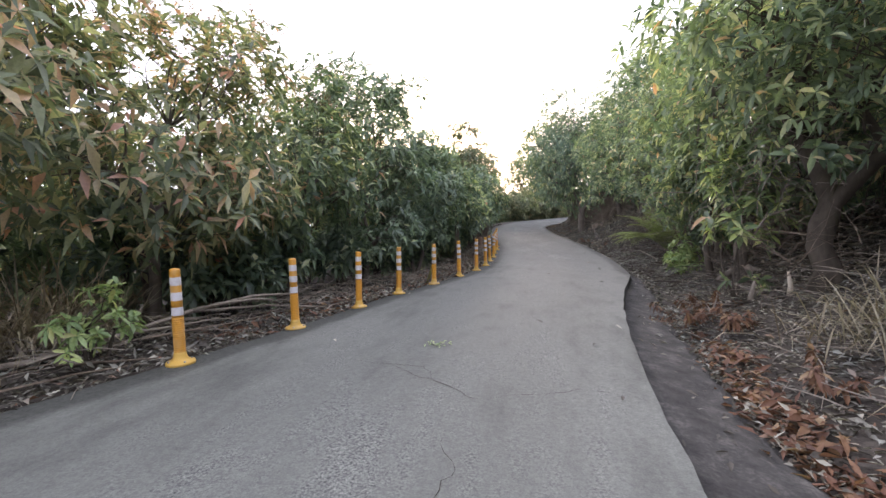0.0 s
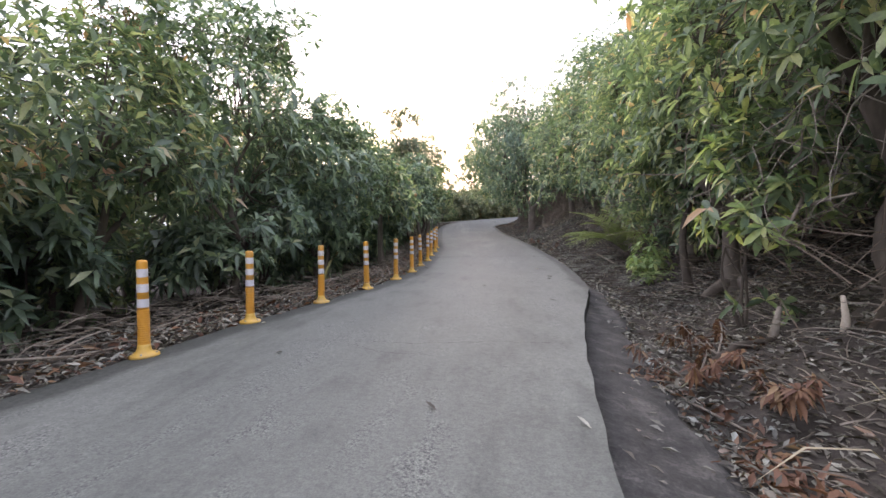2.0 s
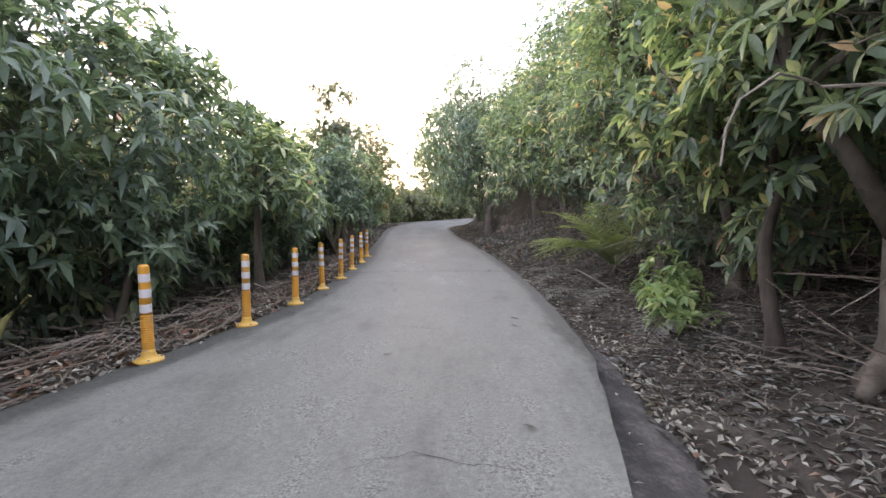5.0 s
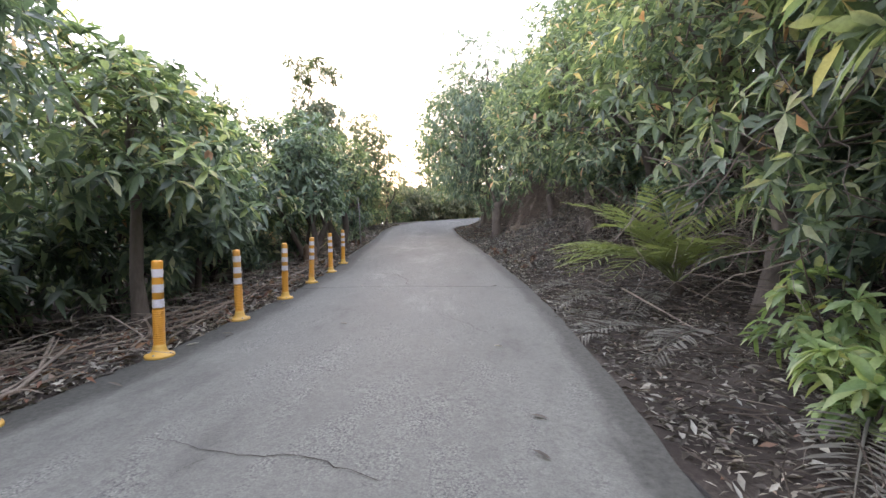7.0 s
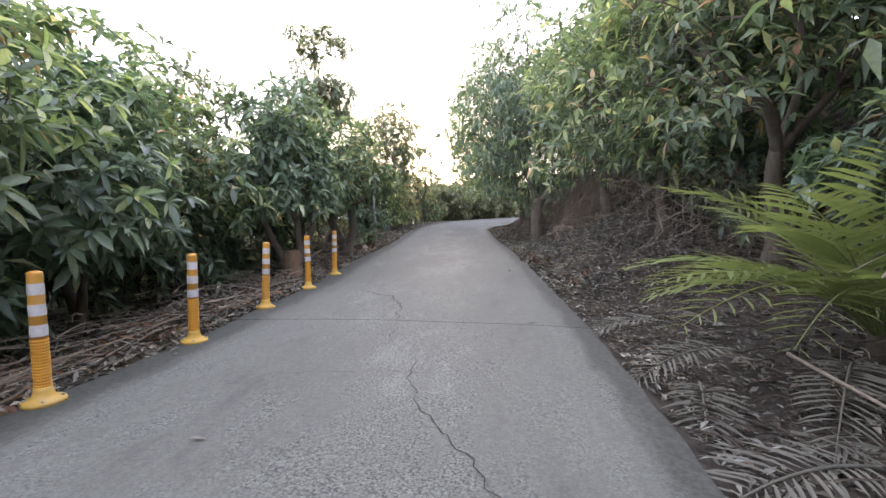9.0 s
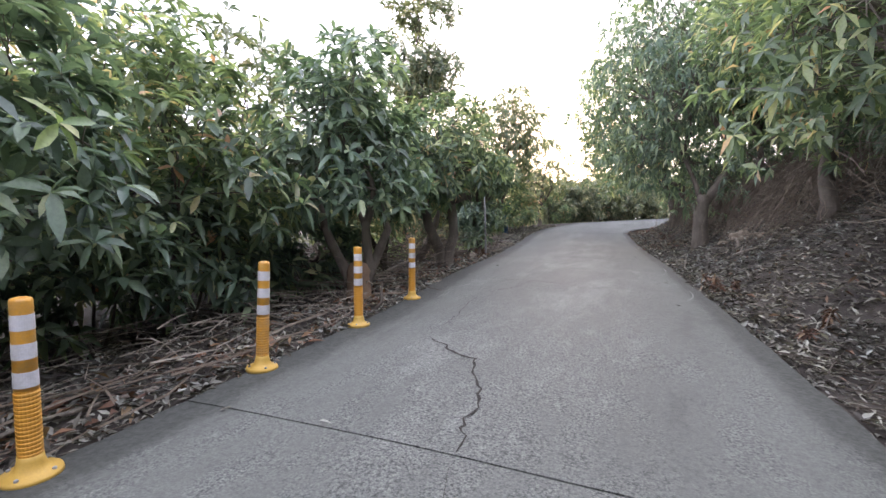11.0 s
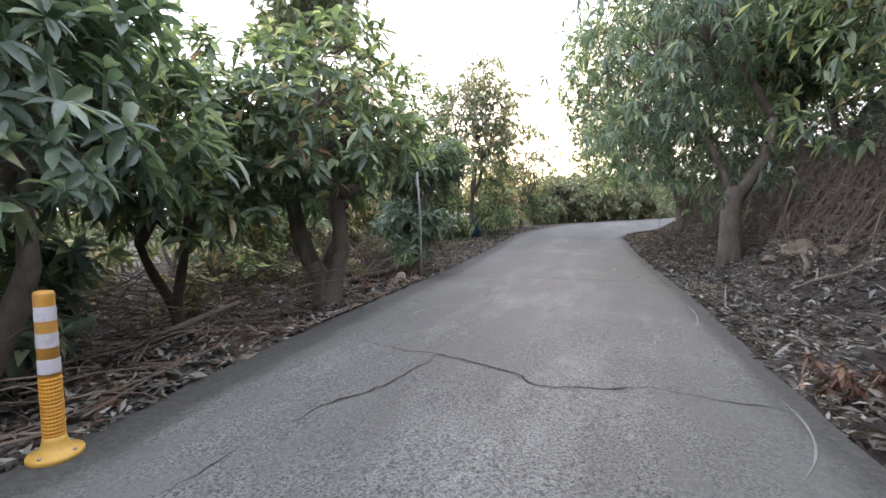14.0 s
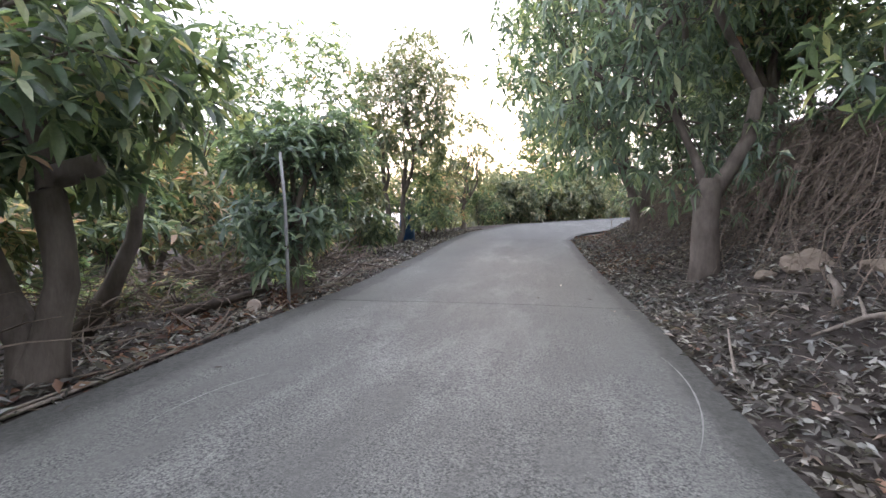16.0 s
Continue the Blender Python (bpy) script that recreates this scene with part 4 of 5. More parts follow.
litter("leaf_litter", "reddish fallen leaves along the inside of the bend", rng, x, y, RUST_LEAF, 0.14, 0.04)
x, y = scatter(rng, 20000, 0.3, 21, 0.0, 2.6, -1, 1.4)
litter("leaf_litter", "dry brown leaves and chaff behind the posts", rng, x, y, LITTER, 0.085, 0.06, 0.55)
x, y = scatter(rng, 20000, 20, 40, 0.02, 5.5, -1, 1.25)
litter("leaf_litter", "dry brown leaves among brush under mango trees", rng, x, y, LITTER, 0.11, 0.08, 0.6)
x, y = scatter(rng, 1600, 4, 27, 0.02, 1.0, -1)
litter("leaf_litter", "rusty curled leaves along the lane's edge", rng, x, y, RUST_LEAF, 0.13, 0.06, 0.6)
# along the right strip at the outset: a rusty drift
y = np.clip(rng.normal(3.4, 1.2, 1100), 1.2, 6.5)
x = right_of(y) + 0.82 + rng.normal(0, 0.1, 1100)
litter("leaf_litter", "drift of rusty leaves along the sunken strip", rng, x, y, RUST_LEAF, 0.12, 0.07, 0.6)
# leaves blown onto the sunken strip
y = rng.uniform(1.2, 10, 420)
x = right_of(y) + 0.05 + 0.75 * rng.random(420) ** 0.6
litter("leaf_litter", "scattered dry leaves on the dark strip", rng, x, y, LITTER, 0.075, 0.09, 0.3)
y = rng.uniform(0.5, 10.5, 1500)
x = right_of(y) + np.interp(y, [2, 5, 8, 10, 11.2], [0.72, 0.66, 0.5, 0.3, 0.05]) + rng.normal(0.03, 0.07, 1500)
litter("leaf_litter", "dry leaves gathered along the strip's outer edge", rng, x, y, LITTER, 0.085, 0.08, 0.5)
# brush behind the posts
x, y = scatter(rng, 1300, 1, 20.5, 0.35, 2.6, -1)
twigs("brush", "tangle of dry twigs behind the lane posts", rng, x, y, 0.0, 0.25, 0.55, 0.006, STICK)
x, y = scatter(rng, 1500, 19.5, 30, 0.5, 4.5, -1)
twigs("brush", "heaped dry brushwood under the mango trees", rng, x, y, 0.0, 0.5, 0.75, 0.007, VINE, 0.3)
x, y = scatter(rng, 700, 1.5, 20, 1.0, 3.2, 1)
twigs("brush", "thin dry twigs on the right-hand verge", rng, x, y, 0.0, 0.2, 0.5, 0.005, STICK)
x, y = scatter(rng, 700, 19, 37, 0.3, 4.0, 1)
twigs("brush", "thin dry twigs lying on the leafy bank", rng, x, y, 0.0, 0.05, 0.45, 0.005, STICK, 0.1)


x, y = scatter(rng, 1700, 18, 37, 1.9, 5.5, 1)
twigs("brush", "dark tangle of bare twigs high on the bank", rng, x, y, 0.1, 0.9, 0.8, 0.006, VINE, 0.5)


def hanging_vines():
    """Dry roots and vines trailing down the bank."""
    g, r = Geo(), random.Random(9)
    for _ in range(1300):
        y = r.uniform(24.5, 36)
        d = r.uniform(2.0, 4.6)
        x = float(right_of(y)) + d
        p = Vector((x, y, float(ground_at(x, y)) + r.uniform(0.15, 1.3)))
        fall = r.uniform(0.7, 2.0)
        ex, ey = x - fall * r.uniform(0.35, 0.7), y - fall * r.uniform(-0.1, 0.75)
        q = Vector((ex, ey, max(float(ground_at(ex, ey)) + r.uniform(0.0, 0.25), p.z - fall * 1.1)))
        t = r.uniform(0.003, 0.009)
        g.tube(bent(p, q, 4, 0.24, r), [t, t, t * 0.9, t * 0.8, t * 0.5], 3, cap=False)
    tagged(new("hanging_vines", g.mesh("hanging_vines", VINE)), "mass of dry brown vines trailing down the bank", "vines", kind="stuff")


hanging_vines()


def dead_creeper(x, y, z, n, seed):
    """A curtain of bare grey creeper hung in a crown's edge."""
    g, r = Geo(), random.Random(seed)
    for _ in range(n):
        p = Vector((x + r.gauss(0, 0.3), y + r.gauss(0, 0.5), float(ground_at(x, y)) + z + r.gauss(0, 0.3)))
        pts = [p]
        w = Vector((r.gauss(0, 1), r.gauss(0, 1), r.gauss(-0.5, 0.6))).normalized()
        for _ in range(7):
            w = (w + Vector((r.gauss(0, 0.45), r.gauss(0, 0.45), r.gauss(-0.12, 0.35)))).normalized()
            q = pts[-1] + w * 0.16
            q.z = max(q.z, float(ground_at(q.x, q.y)) + 0.05)
            pts.append(q)
        t = r.uniform(0.003, 0.008)
        g.tube(pts, [t * (1 - 0.07 * k) for k in range(8)], 4, cap=False)
    tagged(new("dead_creeper", g.mesh("dead_creeper", STICK)), "bare grey creeper tangled in the edge of a crown", "vines", kind="stuff")


dead_creeper(3.0, 7.3, 1.9, 60, 61)
dead_creeper(3.2, 6.4, 2.0, 45, 62)
dead_creeper(3.4, 12.6, 1.5, 40, 63)
dead_creeper(3.9, 18.4, 1.3, 50, 64)
dead_creeper(4.2, 21.6, 1.3, 50, 65)


def lane_sticks(name, label, n, y0, y1, d0, d1, seed):
    """Long thin sticks heaped roughly along the lane's edge."""
    g, r = Geo(), random.Random(seed)
    for _ in range(n):
        y, l = r.uniform(y0, y1), r.uniform(0.5, 1.5)
        d = d0 + (d1 - d0) * r.random() ** 1.3
        a = math.atan2(float(left_of(y + 0.5) - left_of(y - 0.5)), 1.0) + r.gauss(0, 0.6)
        x = float(left_of(y)) - d
        pts = [Vector((x + math.sin(a) * l * t, y + math.cos(a) * l * t, 0)) for t in (-0.5, -0.15, 0.2, 0.5)]
        h0, h1 = r.uniform(0.01, 0.16), r.uniform(0.01, 0.22)
        for k, p in enumerate(pts):
            p.x = min(p.x + r.gauss(0, 0.03), float(left_of(p.y)) - 0.02)
            p.z = float(ground_at(p.x, p.y)) + h0 + (h1 - h0) * k / 3
        t = r.uniform(0.004, 0.013)
        g.tube(pts, [t, t * 0.95, t * 0.8, t * 0.55], 4, cap=False)
    tagged(new(name, g.mesh(name, VINE)), label, "twigs", kind="stuff")


lane_sticks("brush", "long brown sticks heaped along the lane behind the posts", 95, 9.5, 21.5, 0.1, 1.1, 31)
lane_sticks("brush", "long dry sticks lying under the brush by the lane", 22, 2.5, 9.5, 0.2, 1.2, 32)
lane_sticks("brush", "long thin sticks lying along the lane's edge", 55, 21.5, 30, 0.05, 1.3, 33)
# fallen palm leaflets and canes below the palm
x, y = scatter(rng, 900, 9.5, 19, 0.25, 3.0, 1)
twigs("brush", "grey dead palm leaflets and thin canes on the verge", rng, x, y, 0.0, 0.22, 0.45, 0.006, BARK_DARK, 0.25)
x, y = scatter(rng, 900, 5.5, 19, 1.6, 3.6, 1)
twigs("brush", "dark tangle of bare twigs under the bank's trees", rng, x, y, 0.1, 1.1, 0.7, 0.005, VINE, 0.6)


def straw_clump(x, y, h, n, seed):
    rng = np.random.default_rng(seed)
    P = np.stack([x + rng.normal(0, 0.3, n), y + rng.normal(0, 0.3, n), np.zeros(n)], 1)
    P[:, 2] = ground_at(P[:, 0], P[:, 1])
    a = rng.uniform(0, 6.28, n)
    e = rng.uniform(0.25, 1.0, n)
    D = unit(np.stack([np.cos(a) * e, np.sin(a) * e, np.ones(n)], 1))
    U = unit(np.stack([-np.cos(a), -np.sin(a), e], 1))
    me = blades("straw_grass", P, D, U, h * rng.uniform(0.6, 1.3, n), rng.uniform(0.008, 0.018, n), rng.uniform(0.2, 0.9, n), STRAW, True)
    tagged(new("straw_grass", me), "clump of tall dry straw-coloured grass", "grass", "dry grass", kind="stuff")


for i, (x, y, h, n) in enumerate(((-4.9, 3.5, 1.3, 420), (-5.5, 4.5, 1.6, 420), (-5.6, 2.4, 1.5, 350), (-6.3, 3.2, 1.7, 350), (2.75, 2.7, 0.9, 220), (3.1, 3.6, 1.0, 240), (2.9, 4.4, 0.9, 200), (-5.2, 25.5, 0.8, 200))):
    straw_clump(x, y, h, n, 500 + i)


# ---- woods that close the view ----
def far_woods(name, label, x0, x1, y0, y1, height, n, seed):
    rng = np.random.default_rng(seed)
    x, y = rng.uniform(x0, x1, n), rng.uniform(y0, y1, n)
    top = height * (0.72 + 0.28 * np.sin(x * 0.8 + 1.7 * np.sin(y * 0.45)) * np.sin(y * 0.7 + seed))
    z = ground_at(x, y) + top * rng.random(n) ** 0.7
    A = unit(rng.normal(0, 0.6, (n, 3)) + np.array([0, 0, 0.5]))
    tagged(new(name, whorls(rng, np.stack([x, y, z], 1), A, 8, 0.5, 0.34, LEAF_HAZE, name, False, (0.1, 0.5))), label, "woods", kind="stuff")


far_woods("far_woods", "haze-pale green woods beyond the orchard", -21, -14.5, -12, 52, 6.0, 2600, 1)
far_woods("far_woods", "haze-pale green woods beyond the bend", -16, 26, 64, 71, 5.0, 1700, 2)
far_woods("far_woods", "green woods behind the start of the walk", -14, 14, -16, -10, 6.0, 1000, 3)


# ---- shrubs ----
def shrub(x, y, h, r, label, mat, seed, leaves=1500, fine=True, length=0.19, group="", young=0):
    rs = random.Random(seed)
    stems = tuple((rs.uniform(-0.35, 0.35) * r, rs.uniform(-0.35, 0.35) * r, h * rs.uniform(0.3, 0.5)) for _ in range(3))
    return tree(x, y, (0, 0, h * 0.55), (r, r, h * 0.48), label, stems, 0.022, mat, BARK_DARK, leaves, 16, length, seed=seed, fine=fine, low=-0.95, name="shrub", group=group, young=young, flare=1.2)


for i in range(22):
    y = -1.5 + i * 1.02
    x = float(left_of(y)) - 1.75 - 0.35 * math.sin(i * 2.3) - 0.45
    if 0.8 < y < 4.8:
        continue
    shrub(x, y, 1.5 + 0.3 * math.sin(i * 1.7), 0.75, "dark leafy undergrowth beneath the roadside trees", LEAF_DARK, 600 + i, 1700, False, 0.22, "undergrowth")
for i in range(15):
    y = -2.5 + i * 1.65
    shrub(float(left_of(y)) - 3.9 - 0.5 * math.sin(i * 1.9), y, 2.3, 1.15, "leafy undergrowth beneath the roadside trees" if y < 16 else "warm-tinted undergrowth behind the roadside trees", LEAF if y < 16 else LEAF_WARM, 630 + i, 2600, None, 0.21, "undergrowth")
for i, (x, y, h, r) in enumerate(((-5.7, 5.3, 2.0, 0.9), (-5.3, 6.4, 1.9, 0.9), (-6.2, 4.0, 2.0, 1.0), (-6.6, 2.6, 2.0, 1.0), (-4.9, 6.0, 1.4, 0.7))):
    shrub(x, y, h, r, "dark leafy undergrowth beneath the roadside trees", LEAF_DARK, 650 + i, 2200, None, 0.21, "undergrowth")
for i, (x, y, h, r) in enumerate(((1.2, 56.5, 2.6, 1.4), (2.2, 61.0, 3.0, 1.6), (-5.6, 24.2, 1.6, 0.9), (-6.4, 26.2, 2.2, 1.1), (-5.0, 28.8, 2.2, 1.0), (-6.2, 30.5, 2.6, 1.3), (-4.9, 32.2, 1.7, 0.9), (-7.6, 22.6, 2.0, 1.1), (-4.6, 38.2, 1.8, 0.9), (-4.0, 44.2, 2.2, 1.1), (-1.2, 48.6, 2.0, 1.1), (2.6, 53.2, 2.4, 1.3), (-4.5, 36.7, 2.8, 1.1), (-4.5, 40.4, 2.8, 1.2), (-6.0, 38.6, 3.2, 1.4))):
    shrub(x, y, h, r, "yellow-green bush behind the mango row", LEAF_WARM if i % 3 else LEAF, 660 + i, 2600, None, 0.2, "bushes")
# right verge
for i, (x, y, h, r, n, mat) in enumerate(((4.4, 10.9, 2.0, 0.9, 1300, LEAF), (5.2, 8.2, 2.2, 0.9, 1700, LEAF_DARK), (4.6, 12.7, 1.8, 0.9, 1500, LEAF_DARK), (4.7, 15.4, 1.8, 0.9, 1500, LEAF_DARK), (4.9, 18.8, 1.9, 1.0, 1500, LEAF_DARK), (4.3, 5.0, 2.0, 0.9, 1500, LEAF_DARK), (5.0, 22.5, 1.6, 0.9, 1200, LEAF_DARK), (5.4, 26.3, 1.8, 1.0, 1300, LEAF_DARK), (5.2, 29.6, 1.8, 1.0, 1300, LEAF_DARK), (4.6, 33.0, 1.8, 1.0, 1300, LEAF_DARK), (4.0, 36.6, 1.8, 1.0, 1300, LEAF_DARK), (6.5, 31.0, 2.0, 1.2, 1300, LEAF_DARK), (3.6, 38.9, 1.8, 1.0, 1200, LEAF_DARK), (3.9, 36.0, 4.0, 1.3, 2200, LEAF_DARK), (5.0, 38.6, 4.4, 1.5, 2200, LEAF), (3.3, 40.3, 3.0, 1.1, 1500, LEAF), (4.3, 33.8, 3.4, 1.2, 2000, LEAF_DARK))):
    shrub(x, y, h, r, "leafy green mango sapling on the verge", mat, 680 + i, int(n * 1.4), y < 13, 0.18, "saplings", young=10 if i < 2 else 0)
shrub(2.9, 7.4, 2.3, 0.5, "slim mango sapling with broad bright leaves", LEAF, 694, 620, True, 0.2, young=38)
shrub(3.3, 11.45, 0.55, 0.34, "small bright mango sapling with yellowing leaves", LEAF_YOUNG, 695, 80, True, 0.16)
shrub(3.6, 12.2, 0.8, 0.35, "small bright mango sapling with yellowing leaves", LEAF_YOUNG, 696, 80, True, 0.15)
for i, (x, y, h) in enumerate(((-4.2, 24.7, 0.6), (-4.7, 23.7, 0.7), (-3.9, 25.4, 0.45), (-5.2, 25.3, 0.8), (-4.3, 22.4, 0.6), (-3.8, 27.6, 0.5))):
    shrub(x, y, h, 0.36, "small yellow-green seedling in the dry brush", LEAF_YOUNG if i % 2 else LEAF_WARM, 710 + i, 170, False, 0.13, "seedlings")
shrub(-3.55, 3.05, 0.75, 0.3, "small leafy sprout among the fallen leaves", LEAF_YOUNG, 697, 200, True, 0.1)


# ---- palm ----
LEAFLET = {}


def frond(parent, m, length, n, mat, name="frond", droop=0.6, leaflet=0.42, label="", seed=1, thin=1.0):
    """A feather leaf: an arching rib with two rows of leaflets."""
    r = np.random.default_rng(seed)
    s = np.linspace(0, 1, 14)
    rib = np.stack([s * length, np.zeros(14), 0.55 * s * length - droop * length * s ** 2], 1)
    ob = part(name, Geo().tube(rib.tolist(), list(0.014 * (1 - 0.85 * s)), 5, cap=False), mat, parent, label, True, m)
    t = np.repeat(np.linspace(0.16, 0.99, n), 2)
    sd = np.tile([1.0, -1.0], n)
    P = np.stack([np.interp(t, s, rib[:, i]) for i in range(3)], 1)
    fwd = unit(np.stack([np.full(len(t), 1.0), np.zeros(len(t)), 0.55 - 2 * droop * t], 1))
    out = np.stack([np.zeros(len(t)), sd, np.full(len(t), 0.28)], 1) + r.normal(0, 0.07, (len(t), 3))
    D = unit(fwd * (0.45 + 0.5 * t)[:, None] + out)
    L = leaflet * np.sin(np.pi * (0.12 + 0.8 * t)) * r.uniform(0.85, 1.1, len(t))
    key = mat.name
    if key not in LEAFLET:
        LEAFLET[key] = blades("leaflet", np.zeros((1, 3)), np.array([[1.0, 0, 0]]), np.array([[0, 0, 1.0]]), np.array([1.0]), np.array([0.095]), np.array([0.2]), mat, True, 0.2)
    for p, d, k in zip(P, D, L):
        w = Vector(d)
        sd_ = w.cross(Vector((0, 0, 1))).normalized()
        m3 = Matrix((w, -sd_, sd_.cross(w))).transposed().to_4x4()
        part("leaflet", LEAFLET[key], None, ob, "", False, Matrix.Translation(p) @ m3 @ Matrix.Diagonal((k, k * thin, k, 1)))
    return ob


px, py = 4.0, 15.2
palm = tagged(new("palm"), "low young palm with arching feathery green fronds", "palm")
palm.matrix_basis = pose(px, py, float(ground_at(px, py)))
part("stem", Geo().tube([(0, 0, -0.1), (0.02, 0, 0.08), (0, 0.02, 0.24)], [0.1, 0.085, 0.05], 9, wob=0.2, rng=random.Random(3)), BARK_DARK, palm, "fibrous dark stem", True)
for i, (az, el, ln, dr) in enumerate(((204, 24, 1.95, 0.86), (186, 28, 1.8, 0.85), (222, 26, 1.8, 0.9), (168, 24, 1.7, 0.85), (240, 30, 1.7, 0.8), (265, 32, 1.8, 0.75), (212, 36, 1.9, 0.7), (120, 30, 1.9, 0.45), (60, 30, 1.7, 0.5), (320, 20, 1.6, 0.55), (215, 30, 2.0, 0.45), (285, 34, 2.0, 0.42), (178, 40, 2.1, 0.62), (160, 20, 2.0, 0.66), (196, 12, 2.1, 0.52), (232, 44, 2.0, 0.55))):
    frond(palm, pose(0, 0, 0.18, 0, -el, az), ln * 0.88, 19, PALM, droop=dr, leaflet=0.46, seed=i)
for i, (x, y, az, ln) in enumerate(((3.3, 15.6, 205, 1.2), (2.95, 14.4, 290, 1.0), (3.7, 15.0, 232, 1.3), (3.5, 13.4, 215, 1.1), (3.2, 16.7, 190, 1.1), (3.1, 13.9, 200, 1.2), (2.8, 15.2, 250, 1.0), (3.4, 11.6, 225, 1.0))):
    dead = tagged(new("fallen_frond"), "dead grey palm frond lying on the verge", "palm frond", "fallen fronds")
    dead.matrix_basis = pose(x, y, float(ground_at(x, y)) + 0.12, 0, 12, az)
    frond(dead, pose(0, 0, 0), ln, 22, PALM_DEAD, droop=0.5, leaflet=0.3, seed=40 + i, thin=0.75)


# ---- loose wood, rocks and other things ----
def branch(name, label, pts, r0, mat=None, category="branch", forks=(), lift=0.0):
    """A fallen branch along plan points (x, y, height over the ground)."""
    q = [Vector((x, y, float(ground_at(x, y)) + h + lift)) for x, y, h in pts]
    g = Geo()
    n = len(q)
    rr = random.Random(len(label) + int(100 * r0) + n)
    g.tube(q, [r0 * (1 - 0.6 * i / max(1, n - 1)) for i in range(n)], 7, wob=0.15, rng=rr)
    for i, (dx, dy, dz) in forks:
        e = q[i] + Vector((dx, dy, dz))
        g.tube(bent(q[i], e, 3, 0.08, rr), [r0 * 0.6, r0 * 0.5, r0 * 0.4, r0 * 0.25], 6, rng=rr)
    return tagged(new(name, g.mesh(name, mat or STICK, True)), label, category)


branch("fallen_branch", "long forked grey branch lying among dry leaves", [(-4.9, 2.7, 0.03), (-4.4, 3.1, 0.04), (-4.0, 3.7, 0.15), (-3.75, 4.3, 0.28), (-3.4, 4.9, 0.36), (-3.2, 5.5, 0.32)], 0.035, forks=((2, (0.5, 0.7, 0.02)), (3, (0.7, 0.5, 0.05)), (1, (-0.8, 0.4, 0.15))))
branch("fallen_branch", "thin bent dry branch behind the posts", [(-4.0, 4.6, 0.25), (-3.4, 5.2, 0.2), (-3.0, 5.9, 0.06), (-2.8, 6.6, 0.03)], 0.018)
branch("fallen_branch", "pale stripped stick resting along the lane's edge", [(-1.95, 16.3, 0.02), (-2.0, 15.6, 0.06), (-1.85, 15.0, 0.03)], 0.02)
branch("fallen_branch", "pale thin stick behind the posts", [(-2.3, 12.6, 0.2), (-1.95, 12.1, 0.08), (-1.75, 11.5, 0.03)], 0.014, forks=((1, (-0.3, 0.5, 0.1)),))
branch("fallen_branch", "pale stick bent over the brush", [(-2.5, 13.5, 0.05), (-2.2, 13.1, 0.25), (-1.75, 12.9, 0.12), (-1.65, 12.5, 0.03)], 0.012)
branch("fallen_branch", "pale crooked stick lying along the lane's edge", [(-1.68, 10.5, 0.03), (-1.68, 11.1, 0.06), (-1.7, 11.7, 0.08), (-1.9, 12.3, 0.2)], 0.024)
branch("fallen_branch", "pale crooked stick lying along the lane's edge", [(-1.72, 10.8, 0.02), (-1.8, 11.5, 0.04), (-1.98, 12.2, 0.05)], 0.016, forks=((1, (-0.4, 0.3, 0.15)),))
branch("fallen_branch", "pale crooked stick lying along the lane's edge", [(-1.72, 13.2, 0.03), (-1.8, 13.9, 0.06), (-1.74, 14.6, 0.03), (-1.85, 15.2, 0.1)], 0.015)
branch("fallen_branch", "thin grey stick lying in leaves behind the posts", [(-1.95, 17.0, 0.02), (-2.1, 17.7, 0.08), (-2.0, 18.4, 0.12), (-1.9, 19.0, 0.05)], 0.016, forks=((1, (-0.5, -0.2, 0.1)),))
branch("fallen_branch", "thin grey stick lying in leaves behind the posts", [(-2.3, 16.6, 0.02), (-1.95, 17.2, 0.04), (-1.75, 17.9, 0.03)], 0.012)
branch("fallen_branch", "short dark branch stub beside the lane", [(-1.75, 18.7, 0.02), (-1.72, 18.85, 0.1), (-1.8, 19.0, 0.3)], 0.025, BARK_DARK)
branch("fallen_branch", "long thin pale pole along the lane's edge", [(-2.12, 21.6, 0.02), (-2.2, 22.4, 0.03), (-2.3, 23.3, 0.02), (-2.42, 24.3, 0.03), (-2.55, 25.3, 0.02)], 0.018)
branch("fallen_branch", "long thin pale pole along the lane's edge", [(-2.2, 21.9, 0.03), (-2.24, 22.6, 0.05), (-2.33, 23.4, 0.04)], 0.016)
branch("fallen_branch", "sawn pale log propped in the brush", [(-3.1, 21.0, 0.05), (-2.95, 21.35, 0.18), (-2.8, 21.75, 0.3)], 0.05, STICK)
branch("fallen_branch", "dark rotting log in the brush", [(-3.6, 25.0, 0.08), (-3.3, 25.5, 0.14), (-3.15, 26.0, 0.2)], 0.08, BARK_DARK)
branch("fallen_branch", "forked dark branch arched over the litter", [(-2.95, 27.4, 0.02), (-2.9, 28.0, 0.22), (-3.1, 28.6, 0.25), (-3.3, 29.3, 0.03)], 0.025, BARK_DARK, forks=((1, (-0.5, 0.5, 0.0)), (2, (0.3, 0.5, -0.15))))
branch("fallen_branch", "forked fallen limb lying behind the trees", [(-4.4, 26.6, 0.1), (-5.0, 27.2, 0.25), (-5.6, 27.9, 0.5)], 0.04, STICK, forks=((1, (0.4, 0.6, 0.3)),))
branch("fallen_branch", "crooked pale twig standing in the leaves", [(1.98, 24.1, 0.0), (1.93, 24.4, 0.07), (1.98, 24.7, 0.18), (2.0, 24.85, 0.3)], 0.016)
